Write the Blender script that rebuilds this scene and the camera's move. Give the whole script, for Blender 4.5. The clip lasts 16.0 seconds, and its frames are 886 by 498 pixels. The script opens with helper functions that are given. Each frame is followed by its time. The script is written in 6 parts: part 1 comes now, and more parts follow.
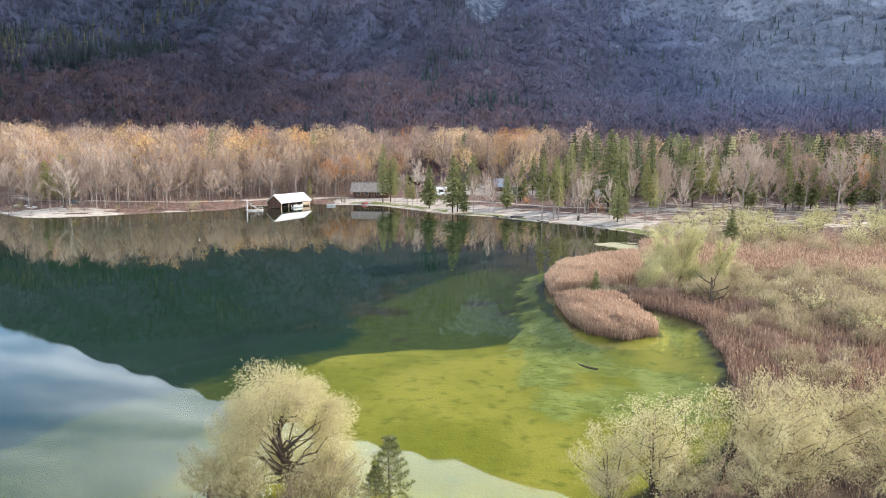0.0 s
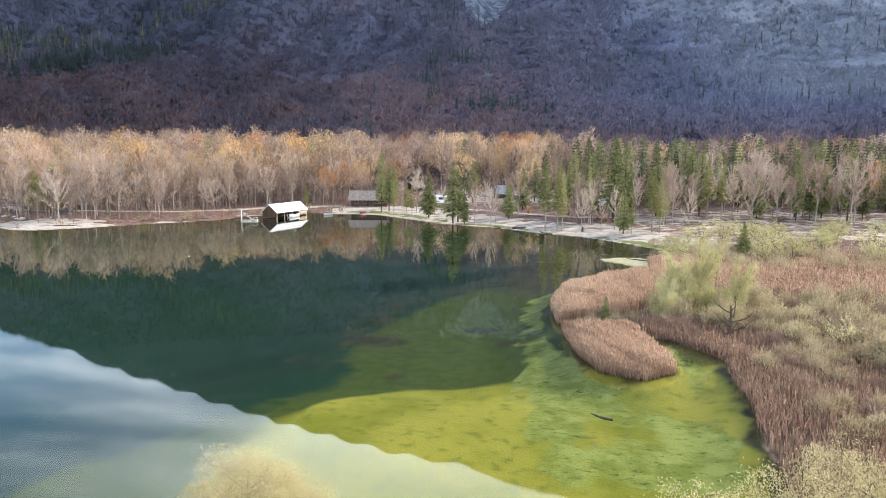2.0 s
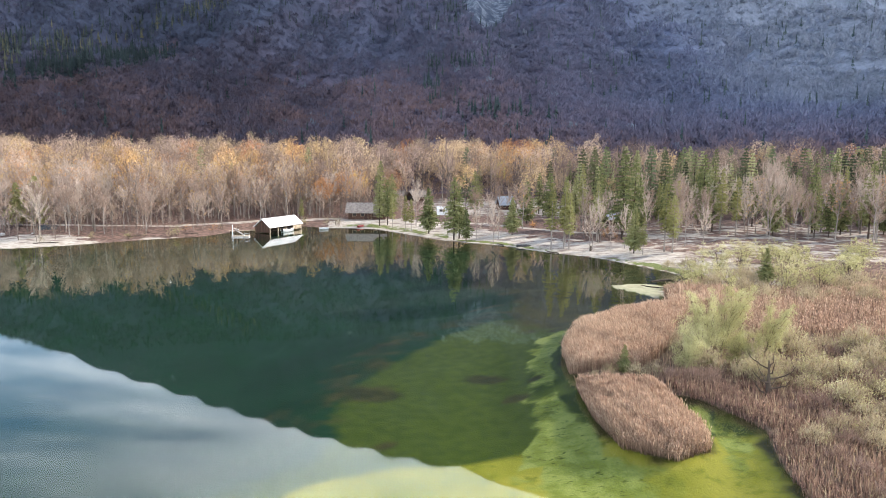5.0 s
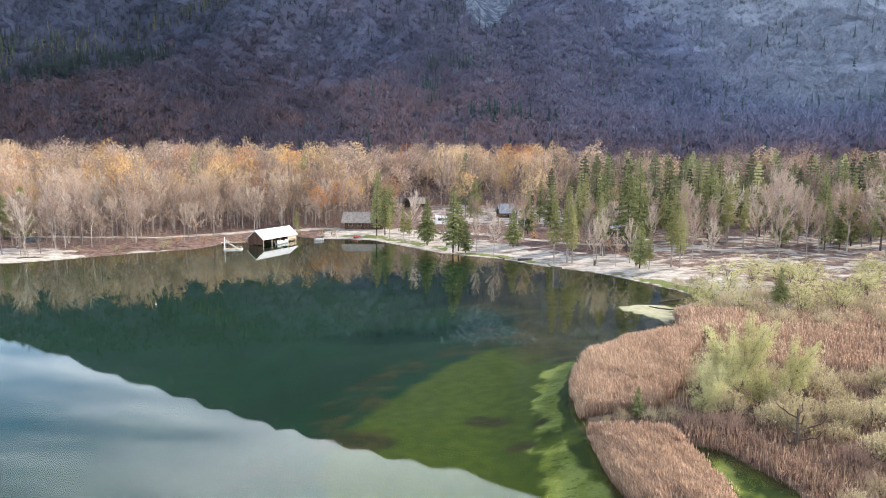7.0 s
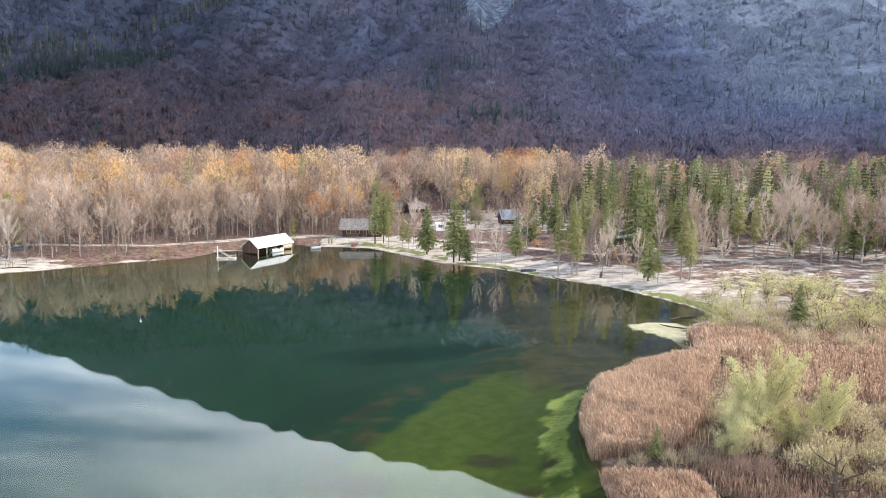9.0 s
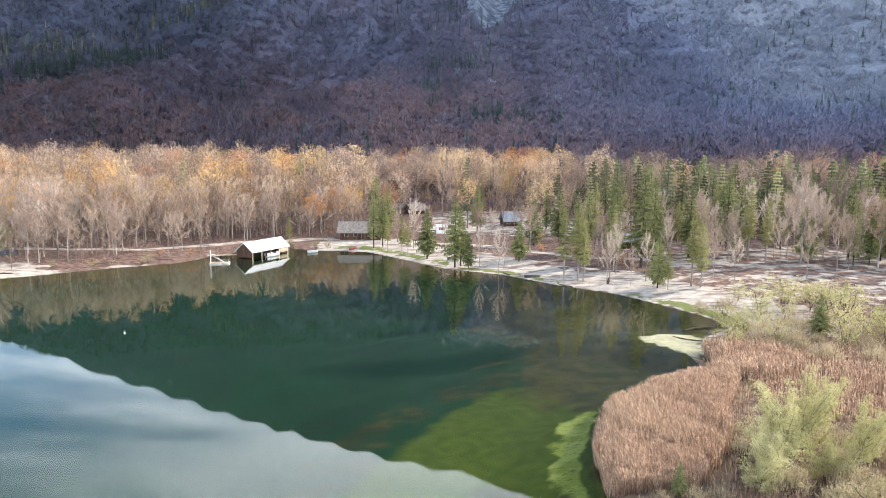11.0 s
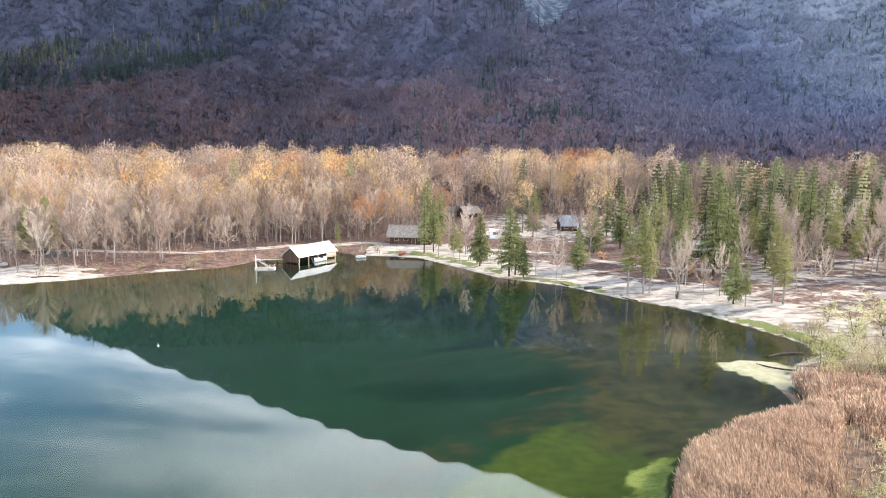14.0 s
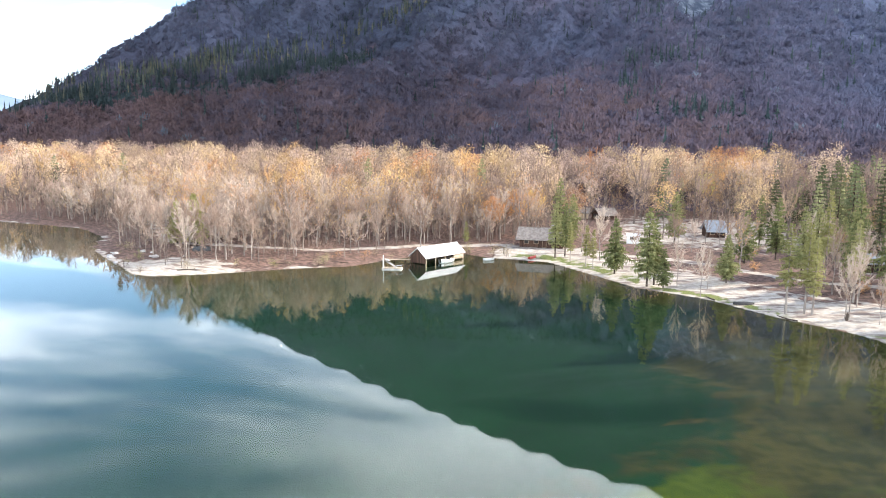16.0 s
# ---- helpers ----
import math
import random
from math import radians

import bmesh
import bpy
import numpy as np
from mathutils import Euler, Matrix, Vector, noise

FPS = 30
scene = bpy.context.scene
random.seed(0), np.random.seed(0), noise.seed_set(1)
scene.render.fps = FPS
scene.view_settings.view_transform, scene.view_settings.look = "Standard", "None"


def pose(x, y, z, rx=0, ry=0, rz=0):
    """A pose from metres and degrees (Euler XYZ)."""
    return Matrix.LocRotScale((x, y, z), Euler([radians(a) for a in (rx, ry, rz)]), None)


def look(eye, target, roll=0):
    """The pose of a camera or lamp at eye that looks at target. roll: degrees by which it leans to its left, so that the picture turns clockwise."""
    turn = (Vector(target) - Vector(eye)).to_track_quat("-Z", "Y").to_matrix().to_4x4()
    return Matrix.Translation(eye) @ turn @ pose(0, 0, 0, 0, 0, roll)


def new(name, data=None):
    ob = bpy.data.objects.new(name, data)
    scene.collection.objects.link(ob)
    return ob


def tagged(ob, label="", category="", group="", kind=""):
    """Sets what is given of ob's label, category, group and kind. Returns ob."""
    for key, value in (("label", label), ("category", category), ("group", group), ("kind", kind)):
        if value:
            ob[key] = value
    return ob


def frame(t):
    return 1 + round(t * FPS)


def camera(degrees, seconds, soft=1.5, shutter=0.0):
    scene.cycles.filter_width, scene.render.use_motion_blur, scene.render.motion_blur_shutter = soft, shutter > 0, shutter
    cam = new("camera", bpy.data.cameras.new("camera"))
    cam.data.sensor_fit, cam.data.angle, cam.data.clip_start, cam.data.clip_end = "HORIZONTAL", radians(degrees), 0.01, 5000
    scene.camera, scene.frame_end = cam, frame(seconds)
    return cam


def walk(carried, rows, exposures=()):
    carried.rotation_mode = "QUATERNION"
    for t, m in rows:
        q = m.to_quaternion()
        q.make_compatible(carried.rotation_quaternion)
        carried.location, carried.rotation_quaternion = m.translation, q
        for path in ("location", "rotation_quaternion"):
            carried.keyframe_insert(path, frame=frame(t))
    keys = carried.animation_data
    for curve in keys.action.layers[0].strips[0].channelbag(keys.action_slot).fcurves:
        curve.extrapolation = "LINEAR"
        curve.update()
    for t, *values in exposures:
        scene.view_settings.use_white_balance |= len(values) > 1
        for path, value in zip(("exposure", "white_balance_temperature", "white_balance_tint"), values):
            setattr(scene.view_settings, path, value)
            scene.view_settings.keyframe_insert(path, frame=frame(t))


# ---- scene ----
cam = camera(66.0, 16.0, soft=1.0)
PATH = [
    (0, (0.709, 5.387, 16.289), (0.603, 7.363, 15.998), 0.6),
    (0.5, (0.618, 6.612, 16.73), (0.511, 8.587, 16.439), 0.6),
    (1, (0.602, 7.936, 17.166), (0.495, 9.912, 16.876), 0.5),
    (1.5, (0.577, 9.302, 17.588), (0.47, 11.278, 17.3), 0.5),
    (2, (0.568, 10.605, 18.086), (0.46, 12.581, 17.798), 0.5),
    (2.5, (0.506, 11.937, 18.598), (0.398, 13.913, 18.309), 0.5),
    (3, (0.472, 13.297, 19.042), (0.364, 15.273, 18.755), 0.5),
    (3.5, (0.414, 14.667, 19.515), (0.306, 16.643, 19.229), 0.5),
    (4, (0.373, 16.106, 19.952), (0.264, 18.083, 19.668), 0.5),
    (4.2, (0.422, 16.705, 20.053), (0.308, 18.682, 19.769), 0.6),
    (6.5, (0.089, 22.788, 22.521), (-0.021, 24.765, 22.238), 0.5),
    (7, (0.059, 24.206, 22.983), (-0.051, 26.183, 22.699), 0.5),
    (7.5, (-0.027, 25.518, 23.267), (-0.137, 27.495, 22.984), 0.6),
    (8, (-0.062, 26.874, 23.447), (-0.173, 28.851, 23.163), 0.5),
    (8.5, (-0.108, 28.26, 23.818), (-0.221, 30.237, 23.536), 0.5),
    (9, (-0.185, 29.631, 24.224), (-0.297, 31.608, 23.942), 0.6),
    (9.2, (-0.261, 30.237, 24.276), (-0.373, 32.214, 23.993), 0.6),
    (11.5, (-0.536, 36.162, 24.828), (-0.651, 38.138, 24.543), 0.6),
    (12, (-0.608, 37.522, 24.994), (-0.723, 39.498, 24.709), 0.7),
    (12.5, (-0.677, 38.839, 25.102), (-0.793, 40.815, 24.816), 0.6),
    (13, (-0.793, 40.24, 25.089), (-0.909, 42.216, 24.804), 0.7),
    (13.5, (-0.92, 41.61, 25.095), (-1.082, 43.582, 24.808), 0.6),
    (14, (-1.01, 43.019, 25.018), (-1.28, 44.98, 24.731), 0.6),
    (14.5, (-1.085, 44.41, 24.993), (-1.453, 46.354, 24.704), 0.6),
    (15, (-1.094, 45.989, 25.106), (-1.553, 47.914, 24.813), 0.6),
    (15.5, (-1.233, 47.236, 25.16), (-1.786, 49.135, 24.866), 0.6),
    (16, (-1.408, 48.63, 25.192), (-2.054, 50.499, 24.897), 0.6),
]
# the picture brightens a little as the flight goes on
EXPOSURES = [(0.0, 0.74, 6350, 10), (4.0, 0.76, 6350, 10), (9.0, 0.91, 6350, 10), (13.0, 1.02, 6400, 10), (16.0, 1.15, 6400, 10)]
walk(cam, [(t, look(eye, target, roll)) for t, eye, target, roll in PATH], EXPOSURES)

# ---- light ----
SUN_AZ, SUN_EL = 60.0, 27.0          # degrees right of straight ahead (+y), degrees up
sun_dir = Vector((math.sin(radians(SUN_AZ)) * math.cos(radians(SUN_EL)),
                  math.cos(radians(SUN_AZ)) * math.cos(radians(SUN_EL)), math.sin(radians(SUN_EL))))
sun = new("sun", bpy.data.lights.new("sun", "SUN"))
sun.data.energy, sun.data.angle, sun.data.color = 5.0, radians(0.6), (1.0, 0.91, 0.78)
sun.matrix_world = look(sun_dir * 100, (0, 0, 0))

world = bpy.data.worlds.new("sky")
scene.world = world
world.use_nodes = True
wn, wl = world.node_tree.nodes, world.node_tree.links
wn.clear()


sky = wn.new("ShaderNodeTexSky")
sky.sky_type, sky.sun_disc = "NISHITA", False
sky.sun_elevation, sky.sun_rotation = radians(SUN_EL), radians(SUN_AZ)
sky.altitude, sky.air_density, sky.dust_density, sky.ozone_density = 520, 1.0, 0.15, 2.5
coord = wn.new("ShaderNodeTexCoord")
split = wn.new("ShaderNodeSeparateXYZ")
wl.new(coord.outputs["Generated"], split.inputs[0])


def wmath(op, a, b):
    n = wn.new("ShaderNodeMath")
    n.operation = op
    for i, v in enumerate((a, b)):
        if isinstance(v, (int, float)):
            n.inputs[i].default_value = v
        else:
            wl.new(v, n.inputs[i])
    return n.outputs[0]


# a flat layer of cloud, seen in perspective
deep = wmath("ADD", wmath("MAXIMUM", split.outputs[2], 0.0), 0.12)
flat = wn.new("ShaderNodeCombineXYZ")
wl.new(wmath("DIVIDE", split.outputs[0], deep), flat.inputs[0])
wl.new(wmath("DIVIDE", split.outputs[1], deep), flat.inputs[1])
flat.inputs[2].default_value = 4.3
cloud = wn.new("ShaderNodeTexNoise")
cloud.inputs["Scale"].default_value = 0.62
cloud.inputs["Detail"].default_value = 7
cloud.inputs["Roughness"].default_value = 0.55
cloud.inputs["Distortion"].default_value = 0.5
streak = wn.new("ShaderNodeMapping")
streak.inputs["Rotation"].default_value = (0, 0, radians(-28))
streak.inputs["Scale"].default_value = (0.8, 1.75, 1)
wl.new(flat.outputs[0], streak.inputs["Vector"])
wl.new(streak.outputs[0], cloud.inputs["Vector"])
cover = wn.new("ShaderNodeMapRange")
cover.inputs["From Min"].default_value, cover.inputs["From Max"].default_value = 0.42, 0.69
cover.interpolation_type = "SMOOTHSTEP"
lift = wn.new("ShaderNodeMapRange")
lift.interpolation_type = "SMOOTHSTEP"
lift.inputs["From Min"].default_value, lift.inputs["From Max"].default_value, lift.inputs["To Max"].default_value = 0.20, 0.36, 0.23
# the bank thickens towards the sun and thins out overhead
wl.new(wmath("ADD", split.outputs[2], wmath("MULTIPLY", split.outputs[0], 0.46)), lift.inputs["Value"])
thin = wn.new("ShaderNodeMapRange")
thin.inputs["From Min"].default_value, thin.inputs["From Max"].default_value, thin.inputs["To Max"].default_value = 0.52, 0.80, -0.32
wl.new(split.outputs[2], thin.inputs["Value"])
# the cloud breaks up over the far end of the lake
west = wn.new("ShaderNodeMapRange")
west.inputs["From Min"].default_value, west.inputs["From Max"].default_value, west.inputs["To Max"].default_value = 0.55, 0.85, -0.02
wl.new(wmath("MULTIPLY", split.outputs[0], -1.0), west.inputs["Value"])
wl.new(wmath("ADD", wmath("ADD", wmath("ADD", cloud.outputs["Fac"], lift.outputs[0]), thin.outputs[0]), west.outputs[0]), cover.inputs["Value"])
sky_bg, cloud_bg, mix_bg, out = (wn.new("ShaderNodeBackground"), wn.new("ShaderNodeBackground"),
                                 wn.new("ShaderNodeMixShader"), wn.new("ShaderNodeOutputWorld"))
wl.new(sky.outputs[0], sky_bg.inputs[0])
sky_bg.inputs[1].default_value = 0.20
cloud_bg.inputs[0].default_value = (0.88, 0.94, 1.0, 1)
cloud_bg.inputs[1].default_value = 2.75
wl.new(cover.outputs[0], mix_bg.inputs[0])
wl.new(sky_bg.outputs[0], mix_bg.inputs[1])
wl.new(cloud_bg.outputs[0], mix_bg.inputs[2])
wl.new(mix_bg.outputs[0], out.inputs[0])

# ---- materials ----


class Mat:
    """A node material with short ways to wire it."""

    def __init__(self, name, rough=0.8, spec=0.3):
        self.m = bpy.data.materials.new(name)
        self.m.use_nodes = True
        self.t = self.m.node_tree
        self.b = self.t.nodes["Principled BSDF"]
        self.b.inputs["Roughness"].default_value = rough
        self.b.inputs["Specular IOR Level"].default_value = spec

    def n(self, kind, **ins):
        node = self.t.nodes.new(kind)
        for k, v in ins.items():
            self.put(v, node.inputs[k.replace("_", " ")])
        return node

    def put(self, v, socket):
        if hasattr(v, "is_output"):
            self.t.links.new(v, socket)
        else:
            socket.default_value = v

    def where(self):
        return self.n("ShaderNodeNewGeometry").outputs["Position"]

    def noise(self, scale, detail=4, vec=None, stretch=None, rough=0.55):
        v = vec if vec is not None else self.where()
        if stretch:
            mp = self.n("ShaderNodeMapping", Vector=v)
            mp.inputs["Scale"].default_value = stretch
            v = mp.outputs[0]
        return self.n("ShaderNodeTexNoise", Vector=v, Scale=scale, Detail=detail, Roughness=rough).outputs["Fac"]

    def ramp(self, fac, stops):
        r = self.n("ShaderNodeValToRGB", Fac=fac)
        e = r.color_ramp.elements
        while len(e) < len(stops):
            e.new(0.5)
        for el, (p, c) in zip(e, stops):
            el.position, el.color = p, (*c, 1)
        return r.outputs[0]

    def span(self, v, a, b, c=0.0, d=1.0):
        r = self.n("ShaderNodeMapRange", Value=v)
        for k, x in (("From Min", a), ("From Max", b), ("To Min", c), ("To Max", d)):
            r.inputs[k].default_value = x
        r.interpolation_type = "SMOOTHSTEP"
        return r.outputs[0]

    def math(self, op, a, b=0.0):
        m = self.n("ShaderNodeMath")
        m.operation = op
        self.put(a, m.inputs[0])
        self.put(b, m.inputs[1])
        return m.outputs[0]

    def mix(self, fac, a, b, how="MIX"):
        m = self.t.nodes.new("ShaderNodeMix")
        m.data_type, m.blend_type = "RGBA", how
        for v, s in ((fac, m.inputs[0]), (a, m.inputs[6]), (b, m.inputs[7])):
            self.put((*v, 1) if isinstance(v, tuple) and len(v) == 3 else v, s)
        return m.outputs[2]

    def n_attr(self, name):
        a = self.t.nodes.new("ShaderNodeAttribute")
        a.attribute_name = name
        s = self.t.nodes.new("ShaderNodeSeparateColor")
        self.t.links.new(a.outputs["Color"], s.inputs[0])
        return s.outputs

    def rand(self):
        return self.n("ShaderNodeObjectInfo").outputs["Random"]

    def island(self):
        return self.n("ShaderNodeNewGeometry").outputs["Random Per Island"]

    def color(self, c):
        self.put((*c, 1) if isinstance(c, tuple) else c, self.b.inputs["Base Color"])
        return self

    def bump(self, height, strength=0.4, dist=0.05):
        bp = self.n("ShaderNodeBump", Height=height, Strength=strength, Distance=dist)
        self.t.links.new(bp.outputs[0], self.b.inputs["Normal"])
        return self

    def thin(self, share=0.35):
        """Lets part of the light through, for leaves and blades."""
        tr = self.n("ShaderNodeBsdfTranslucent")
        src = self.b.inputs["Base Color"]
        if src.is_linked:
            self.t.links.new(src.links[0].from_socket, tr.inputs[0])
        else:
            tr.inputs[0].default_value = src.default_value
        mx = self.n("ShaderNodeMixShader", Fac=share)
        self.t.links.new(self.b.outputs[0], mx.inputs[1])
        self.t.links.new(tr.outputs[0], mx.inputs[2])
        self.t.links.new(mx.outputs[0], self.t.nodes["Material Output"].inputs[0])
        return self


def bark_mat(name, dark, light):
    k = Mat(name, 0.9, 0.2)
    f = k.noise(1.2, 6, stretch=(1, 1, 0.25))
    k.color(k.ramp(f, [(0.3, dark), (0.7, light)])).bump(k.noise(6, 3, stretch=(1, 1, 0.3)), 0.6, 0.03)
    return k.m


def leaf_mat(name, a, b, c, share=0.35):
    """Leaves or twigs whose colour runs from a to c, by the single leaf and by the plant."""
    k = Mat(name, 0.75, 0.25)
    f = k.math("ADD", k.math("MULTIPLY", k.island(), 0.55), k.math("MULTIPLY", k.rand(), 0.45))
    k.color(k.ramp(f, [(0.1, a), (0.5, b), (0.9, c)])).thin(share)
    return k.m


def twig_mat(name, stops):
    """Leafless twigs: each tree has a tone of its own, each twig strays a little from it."""
    k = Mat(name, 0.8, 0.15)
    f = k.math("ADD", k.math("MULTIPLY", k.rand(), 0.8), k.math("MULTIPLY", k.island(), 0.2))
    k.color(k.ramp(f, stops)).thin(0.12)
    return k.m


def tint_mat(name, stops, share=0.3):
    """Stuff whose colour is told by the attribute tint: red picks the colour, green its lightness."""
    k = Mat(name, 0.85, 0.15)
    a = k.n_attr("tint")
    c = k.ramp(a[0], stops)
    c = k.mix(1.0, c, k.n_grey(k.math("ADD", 0.5, a[1])), "MULTIPLY")
    k.color(c).thin(share)
    return k.m


# the first stop is pale blue-grey haze, painted into the wood's colour
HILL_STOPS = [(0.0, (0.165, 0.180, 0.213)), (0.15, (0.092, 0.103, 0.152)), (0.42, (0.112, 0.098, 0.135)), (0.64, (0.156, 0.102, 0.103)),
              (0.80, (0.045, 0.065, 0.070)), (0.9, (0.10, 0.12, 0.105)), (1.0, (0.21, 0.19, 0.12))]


def hill_mat():
    """Far leafless crowns: the tint of the tree with painted haze and shade, broken up by twig grain."""
    k = Mat("hillside_wood", 0.95, 0.05)
    a = k.n_attr("tint")
    grain = k.span(k.noise(0.35, 6, rough=0.7), 0.34, 0.66, 0.86, 1.12)
    k.color(k.mix(1.0, k.mix(1.0, k.ramp(a[0], HILL_STOPS), k.n_grey(k.math("ADD", 0.5, a[1])), "MULTIPLY"), k.n_grey(grain), "MULTIPLY"))
    return k.m


def n_grey(self, v):
    c = self.t.nodes.new("ShaderNodeCombineColor")
    for i in range(3):
        self.put(v, c.inputs[i])
    return c.outputs[0]


Mat.n_grey = n_grey


def ground_mat():
    k = Mat("ground", 0.95, 0.1)
    land, bed = k.n_attr("land"), k.n_attr("bed")
    n1, n2, n3 = k.noise(0.13, 6), k.noise(0.9, 5), k.noise(5, 4)
    wob = k.math("MULTIPLY", k.math("SUBTRACT", k.noise(0.35, 6), 0.5), 1.3)
    litter = k.mix(k.span(n2, 0.35, 0.65), (0.070, 0.043, 0.035), (0.19, 0.115, 0.088))
    litter = k.mix(k.span(n3, 0.52, 0.78), litter, (0.33, 0.235, 0.18))
    sand = k.mix(k.span(n2, 0.35, 0.7), (0.47, 0.41, 0.345), (0.32, 0.27, 0.22))
    sand = k.mix(k.span(k.noise(0.5, 6, stretch=(0.5, 1.6, 1)), 0.50, 0.64), sand, (0.20, 0.15, 0.125))
    grass = k.mix(k.span(n3, 0.35, 0.65), (0.075, 0.10, 0.022), (0.20, 0.20, 0.075))
    marsh = k.mix(k.span(n2, 0.35, 0.65), (0.10, 0.065, 0.05), (0.24, 0.17, 0.11))
    c = litter
    c = k.mix(k.span(k.math("ADD", land[2], wob), 0.4, 0.6), c, marsh)
    c = k.mix(k.span(k.math("ADD", land[0], wob), 0.42, 0.58), c, sand)
    c = k.mix(k.span(k.math("ADD", land[1], wob), 0.42, 0.62), c, grass)
    bar = k.t.nodes.new("ShaderNodeAttribute")
    bar.attribute_name = "bar"
    c = k.mix(bar.outputs["Fac"], c, k.mix(k.span(n2, 0.3, 0.7), (0.37, 0.345, 0.22), (0.27, 0.245, 0.15)))
    # the bed of the lake: deep silt tinted like deep water, green algae, yellow algae on pale marl, brown weed and
    # painted reed-edge shade
    silt = k.mix(k.span(n1, 0.3, 0.7), (0.0011, 0.0165, 0.0048), (0.0016, 0.0215, 0.0064))
    algae = k.mix(k.span(n2, 0.3, 0.7), (0.030, 0.041, 0.003), (0.046, 0.056, 0.004))
    yellow = k.mix(k.span(n1, 0.35, 0.62), (0.172, 0.150, 0.012), (0.275, 0.218, 0.034))
    yellow = k.mix(k.span(n2, 0.5, 0.7, 0, 0.7), yellow, (0.115, 0.115, 0.009))
    weed = k.mix(k.span(k.noise(0.5, 6, rough=0.6), 0.38, 0.62), (0.15, 0.152, 0.026), (0.245, 0.235, 0.066))
    weed = k.mix(k.span(k.noise(2.2, 6, rough=0.7, stretch=(0.6, 1.3, 1)), 0.55, 0.66, 0, 0.85), weed, (0.045, 0.055, 0.006))
    brown = k.mix(k.span(k.noise(0.28, 7, rough=0.6), 0.36, 0.64), (0.017, 0.0165, 0.0042), (0.045, 0.034, 0.009))
    wob2 = k.math("MULTIPLY", wob, 0.5)
    b = k.mix(k.span(k.math("ADD", bed[0], wob2), 0.35, 0.65), silt, algae)
    b = k.mix(k.span(k.math("ADD", bed[1], k.math("MULTIPLY", wob, 0.18)), 0.30, 0.70), b, yellow)
    a4 = k.t.nodes.new("ShaderNodeAttribute")
    a4.attribute_name = "weed"
    b = k.mix(k.span(k.math("ADD", a4.outputs["Fac"], k.math("MULTIPLY", wob, 0.8)), 0.36, 0.62), b, weed)
    b = k.mix(k.span(k.math("ADD", bed[2], wob), 0.30, 0.85), b, brown)
    z = k.n("ShaderNodeSeparateXYZ", Vector=k.where()).outputs[2]
    c = k.mix(k.span(z, -0.05, 0.03), b, c)
    k.color(c).bump(k.math("ADD", n3, n2), 0.5, 0.12)
    return k.m


def water_mat():
    k = Mat("lake_water", 0.02, 0.5)
    ripple = k.math("ADD", k.math("MULTIPLY", k.noise(0.45, 2, stretch=(0.35, 1.0, 1)), 0.05), k.math("MULTIPLY", k.noise(2.6, 2.0, stretch=(0.17, 1.0, 1)), 0.16))
    calm = k.noise(0.02, 2)
    bp = k.n("ShaderNodeBump", Height=k.math("MULTIPLY", ripple, calm), Strength=0.3, Distance=0.012)
    gloss = k.n("ShaderNodeBsdfGlossy", Roughness=0.02, Normal=bp.outputs[0])
    gloss.inputs[0].default_value = (1, 1, 1, 1)
    clear = k.n("ShaderNodeBsdfTransparent")
    clear.inputs[0].default_value = (0.88, 0.96, 0.86, 1)
    fr = k.n("ShaderNodeLayerWeight", Blend=0.5, Normal=bp.outputs[0])
    fr = k.math("ADD", 0.02, k.math("MULTIPLY", 0.98, k.math("POWER", fr.outputs["Facing"], 5.0)))
    mx = k.n("ShaderNodeMixShader", Fac=fr)
    k.t.links.new(clear.outputs[0], mx.inputs[1])
    k.t.links.new(gloss.outputs[0], mx.inputs[2])
    k.t.links.new(mx.outputs[0], k.t.nodes["Material Output"].inputs[0])
    return k.m


def slope_mat():
    """Leaf litter and bare scrub between the trees of the slope, tinted with painted haze and shade, and cracked pale
    limestone on the crags.
    """
    k = Mat("mountain_slope", 0.95, 0.1)
    r = k.n_attr("rock")
    a = k.n_attr("tint")
    grain = k.span(k.noise(0.16, 7, rough=0.75, stretch=(1, 1, 0.5)), 0.34, 0.66, 0.66, 1.12)
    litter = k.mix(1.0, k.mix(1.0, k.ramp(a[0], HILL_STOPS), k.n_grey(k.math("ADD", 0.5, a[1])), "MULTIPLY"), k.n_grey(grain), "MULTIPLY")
    crack = k.noise(0.09, 10, stretch=(1, 1, 0.35), rough=0.82)
    stone = k.mix(k.span(crack, 0.45, 0.60), (0.055, 0.065, 0.09), (0.19, 0.205, 0.235))
    wob = k.math("MULTIPLY", k.math("SUBTRACT", k.noise(0.035, 8, rough=0.7), 0.5), 1.8)
    k.color(k.mix(k.span(k.math("ADD", r[0], wob), 0.45, 0.55), litter, stone)).bump(k.noise(0.05, 8, rough=0.7), 0.3, 3.0)
    return k.m


def plank_mat(name, a, b):
    k = Mat(name, 0.85, 0.2)
    f = k.math("ADD", k.math("MULTIPLY", k.rand(), 0.5), k.math("MULTIPLY", k.noise(3, 5, stretch=(1, 1, 0.15)), 0.5))
    k.color(k.ramp(f, [(0.25, a), (0.75, b)])).bump(k.noise(12, 3), 0.3, 0.01)
    return k.m


def plain_mat(name, a, b, rough=0.6, spec=0.4, scale=1.5):
    k = Mat(name, rough, spec)
    k.color(k.mix(k.span(k.noise(scale, 6), 0.35, 0.65), a, b)).bump(k.noise(scale * 6, 3), 0.2, 0.01)
    return k.m


